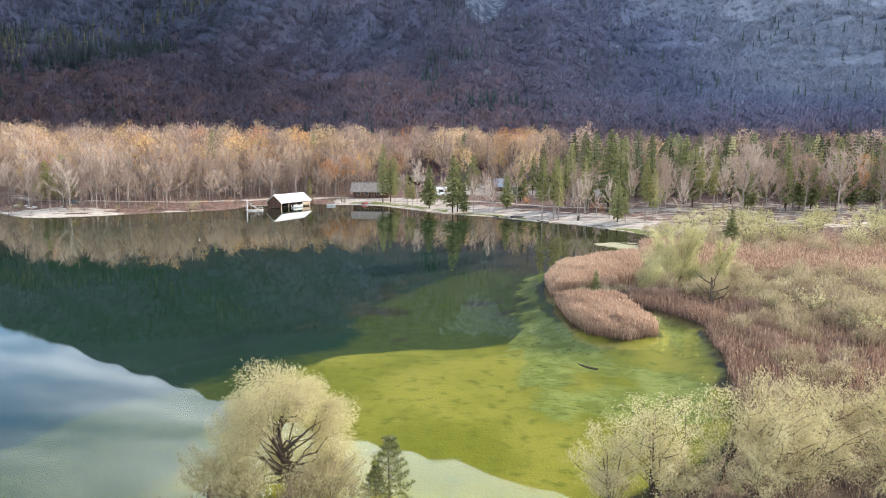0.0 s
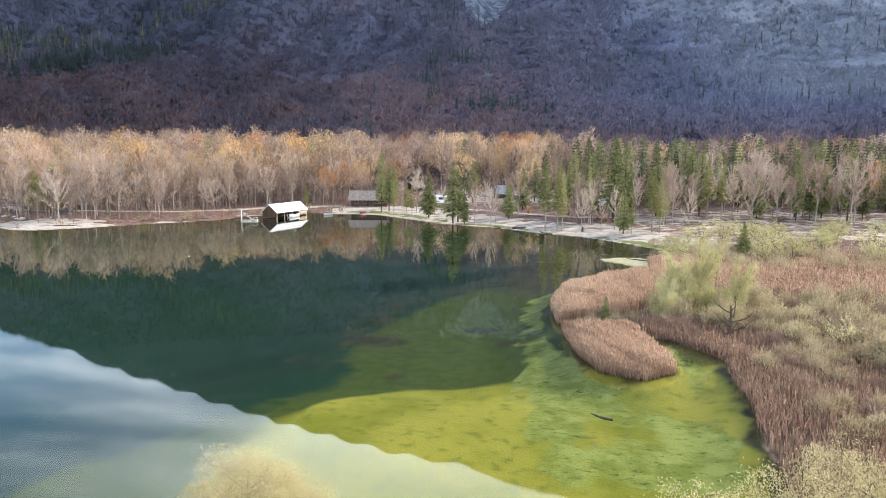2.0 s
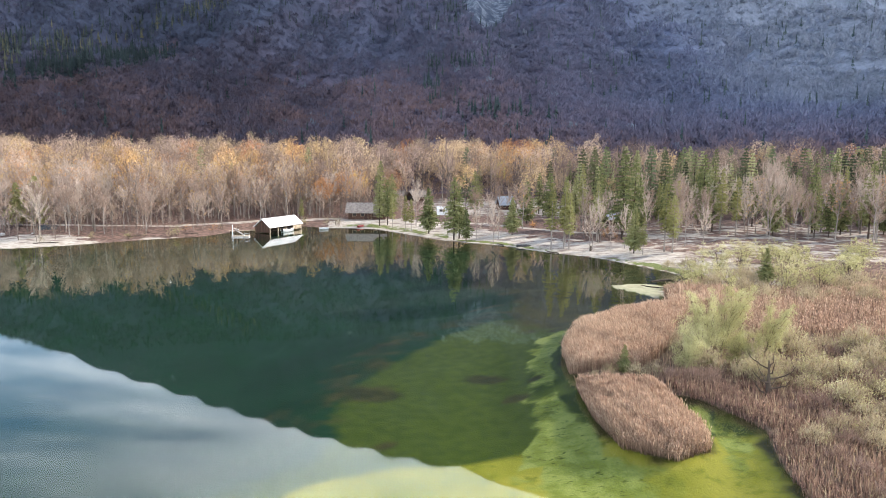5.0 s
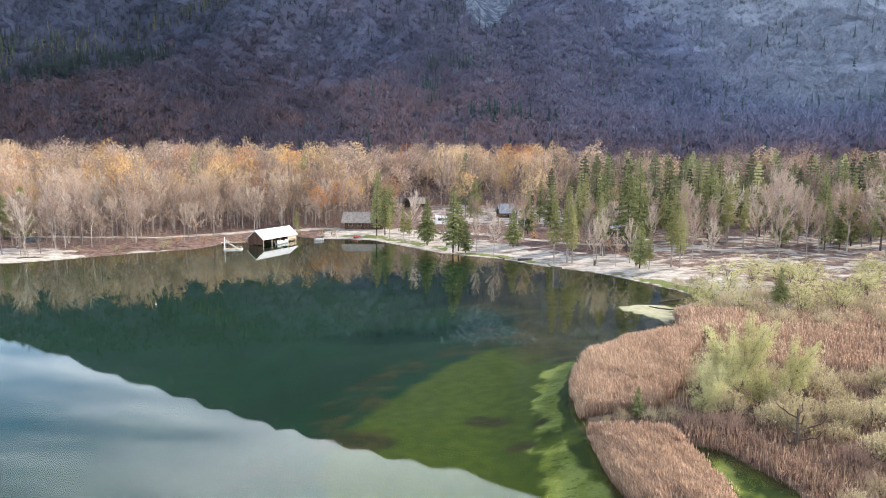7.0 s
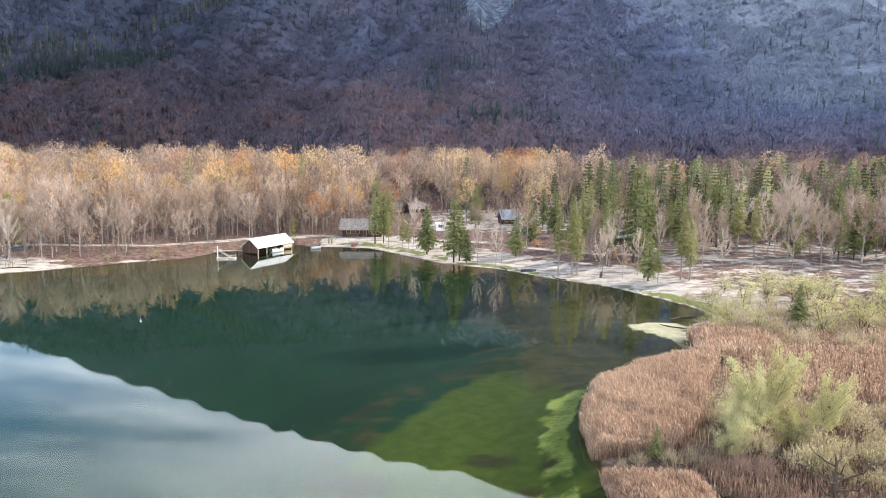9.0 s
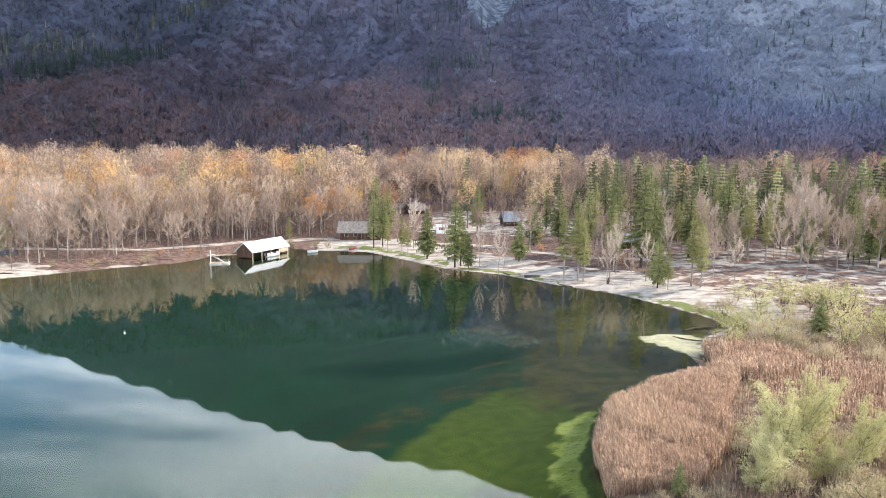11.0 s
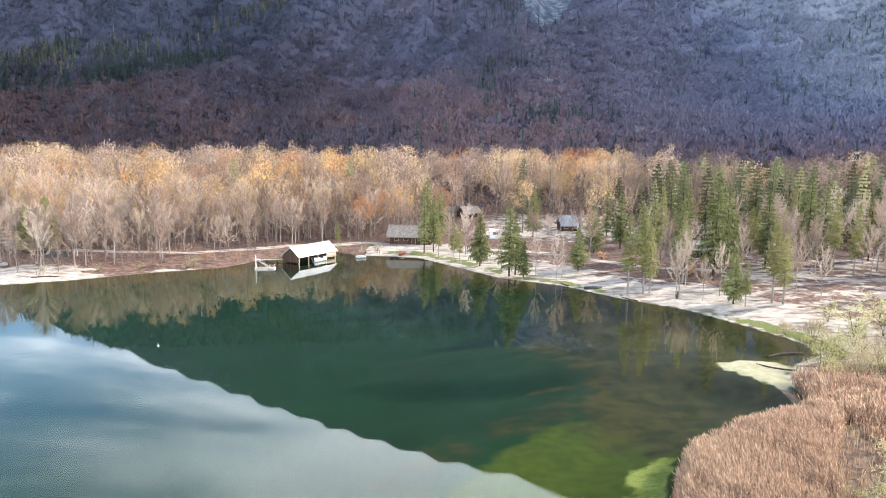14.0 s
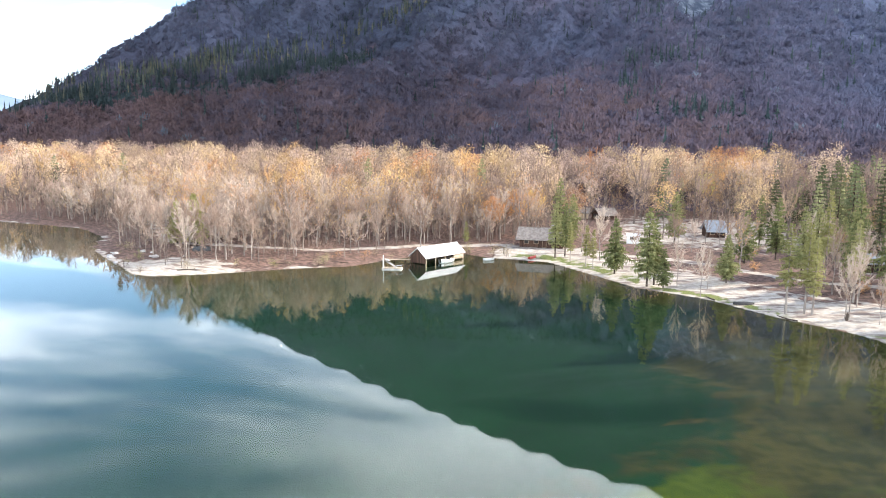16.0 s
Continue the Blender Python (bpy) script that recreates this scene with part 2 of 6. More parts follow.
M_GROUND, M_WATER, M_SLOPE = ground_mat(), water_mat(), slope_mat()
M_BARK_PALE = bark_mat("pale_bark", (0.12, 0.095, 0.08), (0.38, 0.325, 0.28))
M_BARK_MID = bark_mat("brown_bark", (0.08, 0.06, 0.05), (0.26, 0.205, 0.17))
M_BARK_DARK = bark_mat("dark_bark", (0.035, 0.025, 0.02), (0.11, 0.08, 0.06))
M_TWIG = twig_mat("bare_twigs", [(0.0, (0.14, 0.092, 0.072)), (0.3, (0.31, 0.22, 0.17)), (0.6, (0.43, 0.33, 0.265)), (1.0, (0.53, 0.435, 0.355))])
M_LEAF_GOLD = leaf_mat("golden_leaves", (0.42, 0.23, 0.075), (0.56, 0.34, 0.11), (0.62, 0.45, 0.18))
M_LEAF_RUST = leaf_mat("rusty_leaves", (0.38, 0.18, 0.08), (0.54, 0.27, 0.12), (0.62, 0.37, 0.18))
M_SPRUCE = leaf_mat("spruce_needles", (0.085, 0.098, 0.040), (0.185, 0.192, 0.075), (0.32, 0.305, 0.14), 0.25)
M_LARCH = leaf_mat("larch_needles", (0.155, 0.15, 0.055), (0.27, 0.255, 0.095), (0.38, 0.35, 0.16), 0.35)
M_WILLOW = leaf_mat("willow_leaves", (0.40, 0.345, 0.175), (0.53, 0.465, 0.25), (0.63, 0.565, 0.34), 0.45)
M_SHRUB = leaf_mat("shrub_leaves", (0.28, 0.26, 0.10), (0.46, 0.42, 0.19), (0.60, 0.55, 0.30), 0.30)
M_SHRUB_GREY = leaf_mat("grey_twigs", (0.23, 0.17, 0.11), (0.37, 0.29, 0.18), (0.49, 0.405, 0.26), 0.3)
M_RUSSET = leaf_mat("russet_twigs", (0.14, 0.085, 0.07), (0.235, 0.15, 0.115), (0.34, 0.235, 0.18), 0.2)
M_REED = tint_mat("dry_reed", [(0.0, (0.21, 0.125, 0.10)), (0.5, (0.39, 0.255, 0.175)), (1.0, (0.55, 0.41, 0.295))], 0.3)
M_SEDGE = tint_mat("dry_sedge", [(0.0, (0.21, 0.125, 0.10)), (0.5, (0.38, 0.26, 0.18)), (1.0, (0.50, 0.42, 0.25))], 0.35)
M_FOREST = tint_mat("forest_twigs", [(0.0, (0.21, 0.145, 0.12)), (0.40, (0.40, 0.29, 0.225)), (0.64, (0.50, 0.36, 0.21)),
                                    (0.82, (0.52, 0.325, 0.135)), (1.0, (0.44, 0.205, 0.10))], 0.16)
M_CONIFERS = tint_mat("conifer_stand", [(0.0, (0.075, 0.095, 0.052)), (0.6, (0.175, 0.182, 0.09)), (1.0, (0.31, 0.30, 0.15))], 0.25)
M_HILL = hill_mat()
M_PLANK = plank_mat("weathered_boards", (0.040, 0.022, 0.016), (0.10, 0.055, 0.038))
M_PLANK_PALE = plank_mat("pale_boards", (0.30, 0.23, 0.16), (0.48, 0.38, 0.28))
M_ROOF_WHITE = plain_mat("pale_roof_sheet", (0.62, 0.60, 0.58), (0.50, 0.485, 0.47), 0.5)
M_ROOF_GREY = plain_mat("grey_roof_slabs", (0.17, 0.14, 0.12), (0.27, 0.225, 0.19), 0.8, 0.2)
M_ROOF_BLUE = plain_mat("blue_grey_roof", (0.24, 0.255, 0.28), (0.31, 0.325, 0.35), 0.6)
M_WHITE = plain_mat("white_paint", (0.78, 0.78, 0.77), (0.68, 0.68, 0.66), 0.4)
M_DARK = plain_mat("dark_gap", (0.02, 0.018, 0.016), (0.035, 0.03, 0.028), 0.7)
M_TARP = plain_mat("dark_cover", (0.045, 0.05, 0.055), (0.07, 0.075, 0.08), 0.8, 0.2)
M_RED = plain_mat("faded_red_paint", (0.42, 0.06, 0.04), (0.32, 0.05, 0.04), 0.5)
M_STONE = plain_mat("grey_stone", (0.28, 0.26, 0.24), (0.48, 0.45, 0.42), 0.9, 0.2)

# ---- shapes ----
rng = np.random.default_rng(7)


class Geo:
    """Triangles collected in numpy, with one material slot and one tint for each lot."""

    def __init__(self):
        self.v, self.t, self.m, self.c, self.n = [], [], [], [], 0

    def add(self, v, t, slot=0, tint=None):
        v, t = np.asarray(v, float).reshape(-1, 3), np.asarray(t, int).reshape(-1, 3)
        self.v.append(v), self.t.append(t + self.n), self.m.append(np.full(len(t), slot))
        self.c.append(np.zeros((len(v), 2)) if tint is None else np.broadcast_to(np.asarray(tint, float), (len(v), 2)))
        self.n += len(v)
        return self

    def joined(self):
        return np.concatenate(self.v), np.concatenate(self.t), np.concatenate(self.m), np.concatenate(self.c)

    def mesh(self, name, mats, smooth=False):
        v, t, m, c = self.joined()
        me = bpy.data.meshes.new(name)
        me.vertices.add(len(v)), me.loops.add(3 * len(t)), me.polygons.add(len(t))
        me.vertices.foreach_set("co", v.ravel())
        me.loops.foreach_set("vertex_index", t.ravel())
        me.polygons.foreach_set("loop_start", np.arange(0, 3 * len(t), 3))
        me.polygons.foreach_set("material_index", m)
        me.polygons.foreach_set("use_smooth", np.full(len(t), smooth))
        if c.any():
            a = me.attributes.new("tint", "FLOAT_COLOR", "POINT")
            a.data.foreach_set("color", np.column_stack([c, np.zeros(len(c)), np.ones(len(c))]).ravel())
        me.update(calc_edges=True)
        for mm in mats:
            me.materials.append(mm)
        return me


def unit(a):
    return a / np.maximum(np.linalg.norm(a, axis=-1, keepdims=True), 1e-9)


def tube(pts, radii, sides=5):
    pts, k = np.asarray(pts, float), len(pts)
    d = unit(np.gradient(pts, axis=0))
    ref = np.where(np.abs(d[:, 2:3]) > 0.9, np.array([[1.0, 0, 0]]), np.array([[0, 0, 1.0]]))
    a = unit(np.cross(d, ref))
    b = np.cross(d, a)
    ang = np.arange(sides) * 2 * np.pi / sides
    ring = (a[:, None] * np.cos(ang)[None, :, None] + b[:, None] * np.sin(ang)[None, :, None]) * np.asarray(radii)[:, None, None]
    v = (pts[:, None] + ring).reshape(-1, 3)
    i, j = np.meshgrid(np.arange(k - 1), np.arange(sides), indexing="ij")
    p, q = (i * sides + j).ravel(), (i * sides + (j + 1) % sides).ravel()
    return v, np.concatenate([np.column_stack([p, q, q + sides]), np.column_stack([p, q + sides, p + sides])])


def blades(base, way, length, width, r=None, face=None):
    """Thin pointed blades, one triangle each, turned flat towards face where it is given."""
    r = r or rng
    n = len(base)
    side = unit(np.cross(way, r.normal(size=(n, 3)) if face is None else face)) * (np.broadcast_to(width, n) / 2)[:, None]
    v = np.stack([base - side, base + side, base + way * np.broadcast_to(length, n)[:, None]], 1).reshape(-1, 3)
    return v, np.arange(3 * n).reshape(-1, 3)


def leaflets(at, way, length, width, r=None):
    """Small lozenge leaves of two triangles."""
    r = r or rng
    n = len(at)
    side = unit(np.cross(way, r.normal(size=(n, 3)))) * (np.broadcast_to(width, n) / 2)[:, None]
    lw = way * np.broadcast_to(length, n)[:, None]
    v = np.stack([at, at + lw * 0.45 + side, at + lw, at + lw * 0.45 - side], 1).reshape(-1, 3)
    k = np.arange(n)[:, None] * 4
    return v, np.concatenate([k + [0, 1, 2], k + [0, 2, 3]])


def box(lo, hi):
    (a, b, c), (d, e, f) = lo, hi
    v = [(x, y, z) for x in (a, d) for y in (b, e) for z in (c, f)]
    return v, [(0, 1, 3), (0, 3, 2), (4, 6, 7), (4, 7, 5), (0, 4, 5), (0, 5, 1), (2, 3, 7), (2, 7, 6), (0, 2, 6), (0, 6, 4), (1, 5, 7), (1, 7, 3)]


def part(name, geo, mats, parent=None, label="", smooth=False):
    """One mesh object from a Geo (or a ready mesh), under its thing."""
    mats = mats if isinstance(mats, (list, tuple)) else [mats]
    me = geo if isinstance(geo, bpy.types.Mesh) else geo.mesh(name, mats, smooth)
    ob = new(name, me)
    ob.parent = parent
    return tagged(ob, label)


def bevelled(name, lo, hi, mat, parent=None, label="", edge=0.02):
    """A box with softened edges."""
    bm = bmesh.new()
    bmesh.ops.create_cube(bm, size=1)
    for v in bm.verts:
        v.co = [lo[i] + (v.co[i] + 0.5) * (hi[i] - lo[i]) for i in range(3)]
    if edge:
        bmesh.ops.bevel(bm, geom=bm.edges[:], offset=min(edge, 0.3 * min(hi[i] - lo[i] for i in range(3))), segments=1, affect="EDGES")
    me = bpy.data.meshes.new(name)
    bm.to_mesh(me), bm.free()
    me.materials.append(mat)
    ob = new(name, me)
    ob.parent = parent
    return tagged(ob, label)


# ---- the lie of the land ----
NEAR_BANK = [(-400, 18), (-60, 27), (-22, 31), (-13, 34.5), (-7, 34), (-2, 33), (3, 32.5), (7, 34.5), (11, 38), (15, 42), (17.5, 47),
             (18.4, 52), (20.3, 58.5), (20.9, 64), (22.2, 69.5), (19.4, 75.4), (17.0, 77), (15.9, 74.5), (16.9, 69), (16.4, 66), (14, 64.4),
             (11, 66), (9.9, 71), (9.4, 80), (9.4, 88), (10.6, 94), (13, 99.5), (17, 104), (22, 108), (26.5, 111), (27, 116), (27.5, 122)]
FAR_BANK = [(31, 128), (35, 132), (34, 138), (29, 146), (23.5, 153.8), (19.5, 157), (13.8, 160.8), (8.5, 166), (3.5, 171), (-3, 174), (-8, 176.3), (-15, 183.8),
            (-21, 190.5), (-28.5, 198.3), (-36, 199), (-42, 199), (-50, 203), (-58, 196), (-63, 185), (-66, 177), (-75, 170.6), (-82.6, 163.5),
            (-90, 156.5), (-97, 152), (-102, 152.5), (-111, 159), (-124, 167), (-137, 176), (-150, 192), (-171, 205), (-210, 209), (-420, 222), (-420, 100)]
SHORE = np.array(NEAR_BANK + FAR_BANK, float)


def shore_dist(x, y):
    """Metres from the water's edge: above 0 on land, below 0 in the lake."""
    p = np.column_stack([x.ravel(), y.ravel()])
    best, inside = np.full(len(p), 1e9), np.zeros(len(p), bool)
    for a, b in zip(SHORE, np.roll(SHORE, -1, 0)):
        ab = b - a
        u = np.clip(((p - a) @ ab) / (ab @ ab), 0, 1)
        best = np.minimum(best, np.hypot(*(p - a - u[:, None] * ab).T))
        cross = (a[1] > p[:, 1]) != (b[1] > p[:, 1])
        with np.errstate(divide="ignore", invalid="ignore"):
            inside ^= cross & (p[:, 0] < (b[0] - a[0]) * (p[:, 1] - a[1]) / (b[1] - a[1]) + a[0])
    return np.where(inside, -best, best).reshape(x.shape)


def line_dist(x, y, pts):
    best = np.full(x.shape, 1e9)
    for (ax, ay), (bx, by) in zip(pts, pts[1:]):
        dx, dy = bx - ax, by - ay
        u = np.clip(((x - ax) * dx + (y - ay) * dy) / (dx * dx + dy * dy), 0, 1)
        best = np.minimum(best, np.hypot(x - ax - u * dx, y - ay - u * dy))
    return best


def step(v, a, b):
    u = np.clip((v - a) / (b - a), 0, 1)
    return u * u * (3 - 2 * u)


def waves(x, y, k, seed):
    """Smooth unevenness between about -1 and 1."""
    r = np.random.default_rng(seed)
    s = 0
    for i in range(7):
        a, f, ph = r.uniform(0, 2 * np.pi), k * r.uniform(0.5, 2.0), r.uniform(0, 6.28)
        s = s + np.sin((x * np.cos(a) + y * np.sin(a)) * f + ph)
    return s / 4


def marshy(x, y):
    return step(x - 0.10 * np.abs(y - 90), 4, 12) * (1 - step(y, 128, 150))


def land_height(x, y, d=None):
    d = shore_dist(x, y) if d is None else d
    up = np.minimum(np.maximum(d, 0) * 0.075, 0.9) + np.maximum(d, 0) * 0.010
    low = np.minimum(np.maximum(d, 0) * 0.15, 0.35) + 0.1 * waves(x, y, 0.35, 5) * step(d, 0, 4)
    wet = marshy(x, y)
    z = up * (1 - wet) + low * wet + 0.10 * waves(x, y, 0.5, 3) * step(d, 1, 5)
    near = step(-y, -40, -20)
    z = z * (1 - near) + near * np.minimum(z, 0.6)
    half = np.clip(0.5 + 0.46 * (y - 117), 0.25, 4.4)
    bar = np.hypot((x - 25.4) / half, np.maximum(y - 125.5, 0) / 2.6) + 0.22 * waves(x, y, 0.55, 13) + 0.12 * waves(x, y, 1.4, 14)
    return np.where(d >= 0, z, np.maximum(-bed_depth(x, y, d), 0.05 - 0.06 * np.maximum(bar - 0.4, 0) - 0.5 * np.maximum(bar - 0.95, 0)))


SHELF = [(-30, 30), (-20, 50), (-17.5, 61), (-13, 70), (-12.5, 78), (-9.5, 88), (-5, 101), (2, 109.5), (11, 113.5), (26, 114)]


def on_shelf(x, y):
    """1 on the shallow shelf before the marsh, 0 over deep water, about 1 m a unit off its edge."""
    s = line_dist(x, y, SHELF)
    sx, sy = np.array(SHELF).T
    edge = np.interp(y, sy, sx)
    return np.where((x > edge) & (y < 114), s, -s)


def bed_depth(x, y, d):
    s = on_shelf(x, y)
    side = np.minimum(-d * 0.30, 6.0)
    shelf = np.minimum(-d * 0.25, 1.0 + 0.9 * step(y, 58, 66)) + 0.12 * waves(x, y, 0.4, 9)
    k = step(s, -24, 2)
    east = step(x, -6, 10) * step(y, 104, 116)
    side = side * (1 - east) + np.minimum(side, 1.8) * east
    return np.maximum(side * (1 - k) + np.minimum(side + 0.3, shelf) * k, 0.04)


def axis(parts):
    return np.concatenate([np.arange(a, b, s) for a, b, s in parts])


xs = axis([(-3000, -420, 120), (-420, -130, 6), (-130, 70, 1.4), (70, 190, 4), (190, 400, 15), (400, 3000, 120)])
ys = axis([(-1500, -60, 90), (-60, 24, 5), (24, 215, 1.4), (215, 300, 3), (300, 460, 10), (460, 3000, 150)])
gx, gy = np.meshgrid(xs, ys, indexing="ij")
gd = shore_dist(gx, gy)
gz = land_height(gx, gy, gd)


def grid_geo(px, py, pz):
    a, b = px.shape
    i, j = np.meshgrid(np.arange(a - 1), np.arange(b - 1), indexing="ij")
    p = (i * b + j).ravel()
    return Geo().add(np.column_stack([px.ravel(), py.ravel(), pz.ravel()]),
                     np.concatenate([np.column_stack([p, p + b, p + b + 1]), np.column_stack([p, p + b + 1, p + 1])]))


def paint(me, name, *chan):
    a = me.attributes.new(name, "FLOAT_COLOR", "POINT")
    cols = [np.clip(c, 0, 1).ravel() for c in chan] + [np.zeros(gx.size)] * (3 - len(chan)) + [np.ones(gx.size)]
    a.data.foreach_set("color", np.column_stack(cols).ravel())


TRACKS = [[(-150, 214), (-122, 186), (-100, 186), (-78, 189), (-62, 206), (-44, 214), (-24, 212), (0, 205), (20, 190), (60, 180)],
          [(-120, 330), (-60, 335), (-38, 333), (-2, 372), (60, 380)]]
track = np.minimum(line_dist(gx, gy, TRACKS[0]), line_dist(gx, gy, TRACKS[1]))
beach = step(gx, -48, -38) * (1 - step(gd + 4 * waves(gx, gy, 0.12, 25), 7, 26)) * (gy > 127)
green = step(gx, -36, -10) * step(gy, 200, 240) * (1 - step(gy, 285, 315)) * (1 - step(gx, 25, 50))
spit = (1 - step(np.hypot(gx + 98, (gy - 158) * 1.2), 8, 20)) + (1 - step(np.abs(gd), 1, 4)) * (gx < -60) * (0.62 + 0.4 * waves(gx, gy, 0.25, 26))
east = step(gx, 25, 40) * (1 - step(gy, 200, 235)) * step(gy, 138, 150) * 0.48
bar_m = (1 - step(np.hypot(gx - 25, gy - 124), 6, 9)) * 0.52
sand_m = np.maximum.reduce([bar_m, beach * 0.80 * step(gd, -0.8, 0.4), green * 0.58, spit * 0.75, (1 - step(track, 0.8, 2.6)) * 0.85, east])
turf = (1 - step(np.abs(gd - 2.2), 0.8, 2.4)) * step(gx, -30, -10) * (gy > 128) * (0.62 + 0.5 * waves(gx, gy, 0.15, 21))
turf = np.maximum(turf, step(gx, -45, -35) * (1 - step(np.abs(gd - 4), 1, 4)) * (gx < -8) * 0.6)
ground = part("ground", grid_geo(gx, gy, gz), M_GROUND, smooth=True)
tagged(ground, "pale sandy shore, leaf-strewn forest floor and lake bed", "ground", kind="structure")
paint(ground.data, "land", sand_m, turf, np.maximum(marshy(gx, gy), (gy < 40) * 1.0))
shelf = on_shelf(gx, gy) + 3.5 * waves(gx, gy, 0.13, 23)
clump_m = np.zeros(gx.shape)
for cx, cy, cr in ((0.9, 84.6, 2.7), (-10.0, 79.5, 3.6), (-7.1, 69.0, 1.2), (0.2, 122.0, 2.2), (5.5, 129.0, 1.8), (3.6, 78.5, 1.3), (6.2, 82.5, 1.0), (8.2, 85.5, 0.8), (4.2, 90.5, 0.9)):
    clump_m = np.maximum(clump_m, 1 - step(np.hypot(gx - cx, (gy - cy) * 1.5), 0.5 * cr, 1.3 * cr))
# the pale marl ends in a line across the shallows; the weed mat lies before the reeds
bright_to = np.interp(gx, [-30, -19, -12.5, -10.5, -6.3, -1.5, 3.5, 8, 16], [48, 54, 58.6, 61.2, 64.4, 66.0, 67.2, 68, 69])
mat_from = np.interp(gy, [44, 48.5, 55, 63, 69, 76, 85, 94.5, 99.5, 102], [7, 5, 4.2, 3.8, 4.4, 5.0, 4.4, 5.7, 8.0, 11])
on_bar = 1 - step(np.hypot(gx - 25.2, gy - 123.5), 4.5, 7)
paint(ground.data, "bed", step(shelf, -4, 5), (1 - step(gy - bright_to + 0.7 * waves(gx, gy, 0.5, 19), -2.2, 1.6)) * (0.95 - 0.62 * step(-gx, 9, 17)),
      np.maximum((1 - step(np.abs(shelf + 3.0), 1.5, 8)) * step(gy, 56, 72) * (0.40 + 0.22 * step(gy, 92, 104) + 0.16 * waves(gx, gy, 0.22, 29)),
                 # brown along the reeds' edge is their shade on the water, painted in
                 np.maximum.reduce([step(gx + 4 * waves(gx, gy, 0.09, 27), -7, 9) * step(gy + 0.5 * gx + 3 * waves(gx, gy, 0.2, 28), 100, 112) * 0.9, step(gd, -7, -2) * (gy > 100), step(gd, -1.3, -0.3) * (gx > 4) * 0.9, clump_m])))
strip = step(gx - mat_from + 1.5 * waves(gx, gy, 0.42, 17) + 0.9 * waves(gx, gy, 1.1, 18), -1.4, 1.2) * (1 - step(gy, 99, 103)) * step(gy, 43, 50)
# the mat stops short of the reeds, leaving a dark strip for their shade
strip = strip * (1 - 0.9 * np.exp(-((gx - 16.8) / 3.2) ** 2 - ((gy - 59.5) / 2.8) ** 2)) * (0.66 + 0.40 * waves(gx, gy, 0.45, 16)) * step(-gd, 0.7, 1.9)
paint(ground.data, "weed", strip, strip, strip)
paint(ground.data, "bar", on_bar * (gd < 0.5), on_bar * (gd < 0.5), on_bar * (gd < 0.5))

lake = Geo().add([(-1200, -40, 0), (600, -40, 0), (600, 460, 0), (-1200, 460, 0)], [(0, 1, 2), (0, 2, 3)])
tagged(part("lake_water", lake, M_WATER), "calm clear green lake water with faint ripples", "water", kind="structure")

# ---- the mountain ----
# skyline right of 6 degrees is unseen, raised so it shades the slope
AZ = [-80, -62, -51, -48, -45, -42, -38.7, -36, -30, -23, -14.5, -7, 0, 6, 20, 36, 46.7, 53, 59, 67, 80]
EL = [1.0, 1.8, 3.1, 4.6, 6.3, 8.5, 10.9, 12.5, 16.3, 19.7, 22.7, 24.8, 26.0, 27.5, 29.8, 29.8, 29.9, 26.7, 23.4, 15, 8]
RIDGE = [1500, 1450, 1350, 1320, 1300, 1300, 1300, 1320, 1380, 1460, 1560, 1630, 1680, 1690, 1780, 2070, 2434, 2790, 3240, 3400, 3500]


def mountain_z(az, r):
    el, far = np.interp(az, AZ, EL), np.interp(az, AZ, RIDGE)
    top = far * np.tan(np.radians(el)) + 4
    foot = np.minimum(300 / np.cos(np.radians(np.clip(az, -60, 45))), 560)
    knee = foot + 0.66 * (far - foot)
    zk = np.minimum(0.27 * (knee - foot), top * 0.62)
    u, w = np.clip((r - foot) / (knee - foot), 0, 1), np.clip((r - knee) / (far - knee), 0, 1)
    z = zk * (0.8 * u + 0.2 * u * u) + (top - zk) * (0.75 * w + 0.25 * w * w)
    x, y = r * np.sin(np.radians(az)), r * np.cos(np.radians(az))
    rough = (55 * waves(x, y, 0.009, 31) + 16 * waves(x, y, 0.028, 32) + 5 * waves(x, y, 0.07, 33)) * step(u, 0.1, 0.7) * (1 - 0.9 * step(w, 0.6, 1))
    gully = 40 * np.abs(waves(az * 10, r * 0.15, 0.08, 35)) * step(u, 0.3, 0.9) * (1 - step(w, 0.7, 1))
    spur = 9 * waves(az * 6 + r * 0.05, r * 0.03, 0.10, 36) + 3 * waves(az * 6 - r * 0.04, r * 0.05, 0.24, 37)
    z = z + rough - gully + spur * step(u, 0.05, 0.4) * (1 - step(w, 0.5, 0.9)) - np.maximum(r - far, 0) * 0.9
    return z + 3.5 * step(r, foot - 40, foot + 10) - 6 * (1 - step(r, foot - 45, foot - 10))


aa, rr = np.meshgrid(np.arange(-80, 80.1, 0.8), axis([(280, 700, 14), (700, 1300, 18), (1300, 3900, 32)]), indexing="ij")
mx_, my_ = rr * np.sin(np.radians(aa)), 30 + rr * np.cos(np.radians(aa))
mz_ = mountain_z(aa, rr)
mountain = part("mountain", grid_geo(mx_, my_, mz_), M_SLOPE, smooth=True)
tagged(mountain, "steep wooded mountainside in shade with grey limestone cliffs", "mountain", kind="structure")


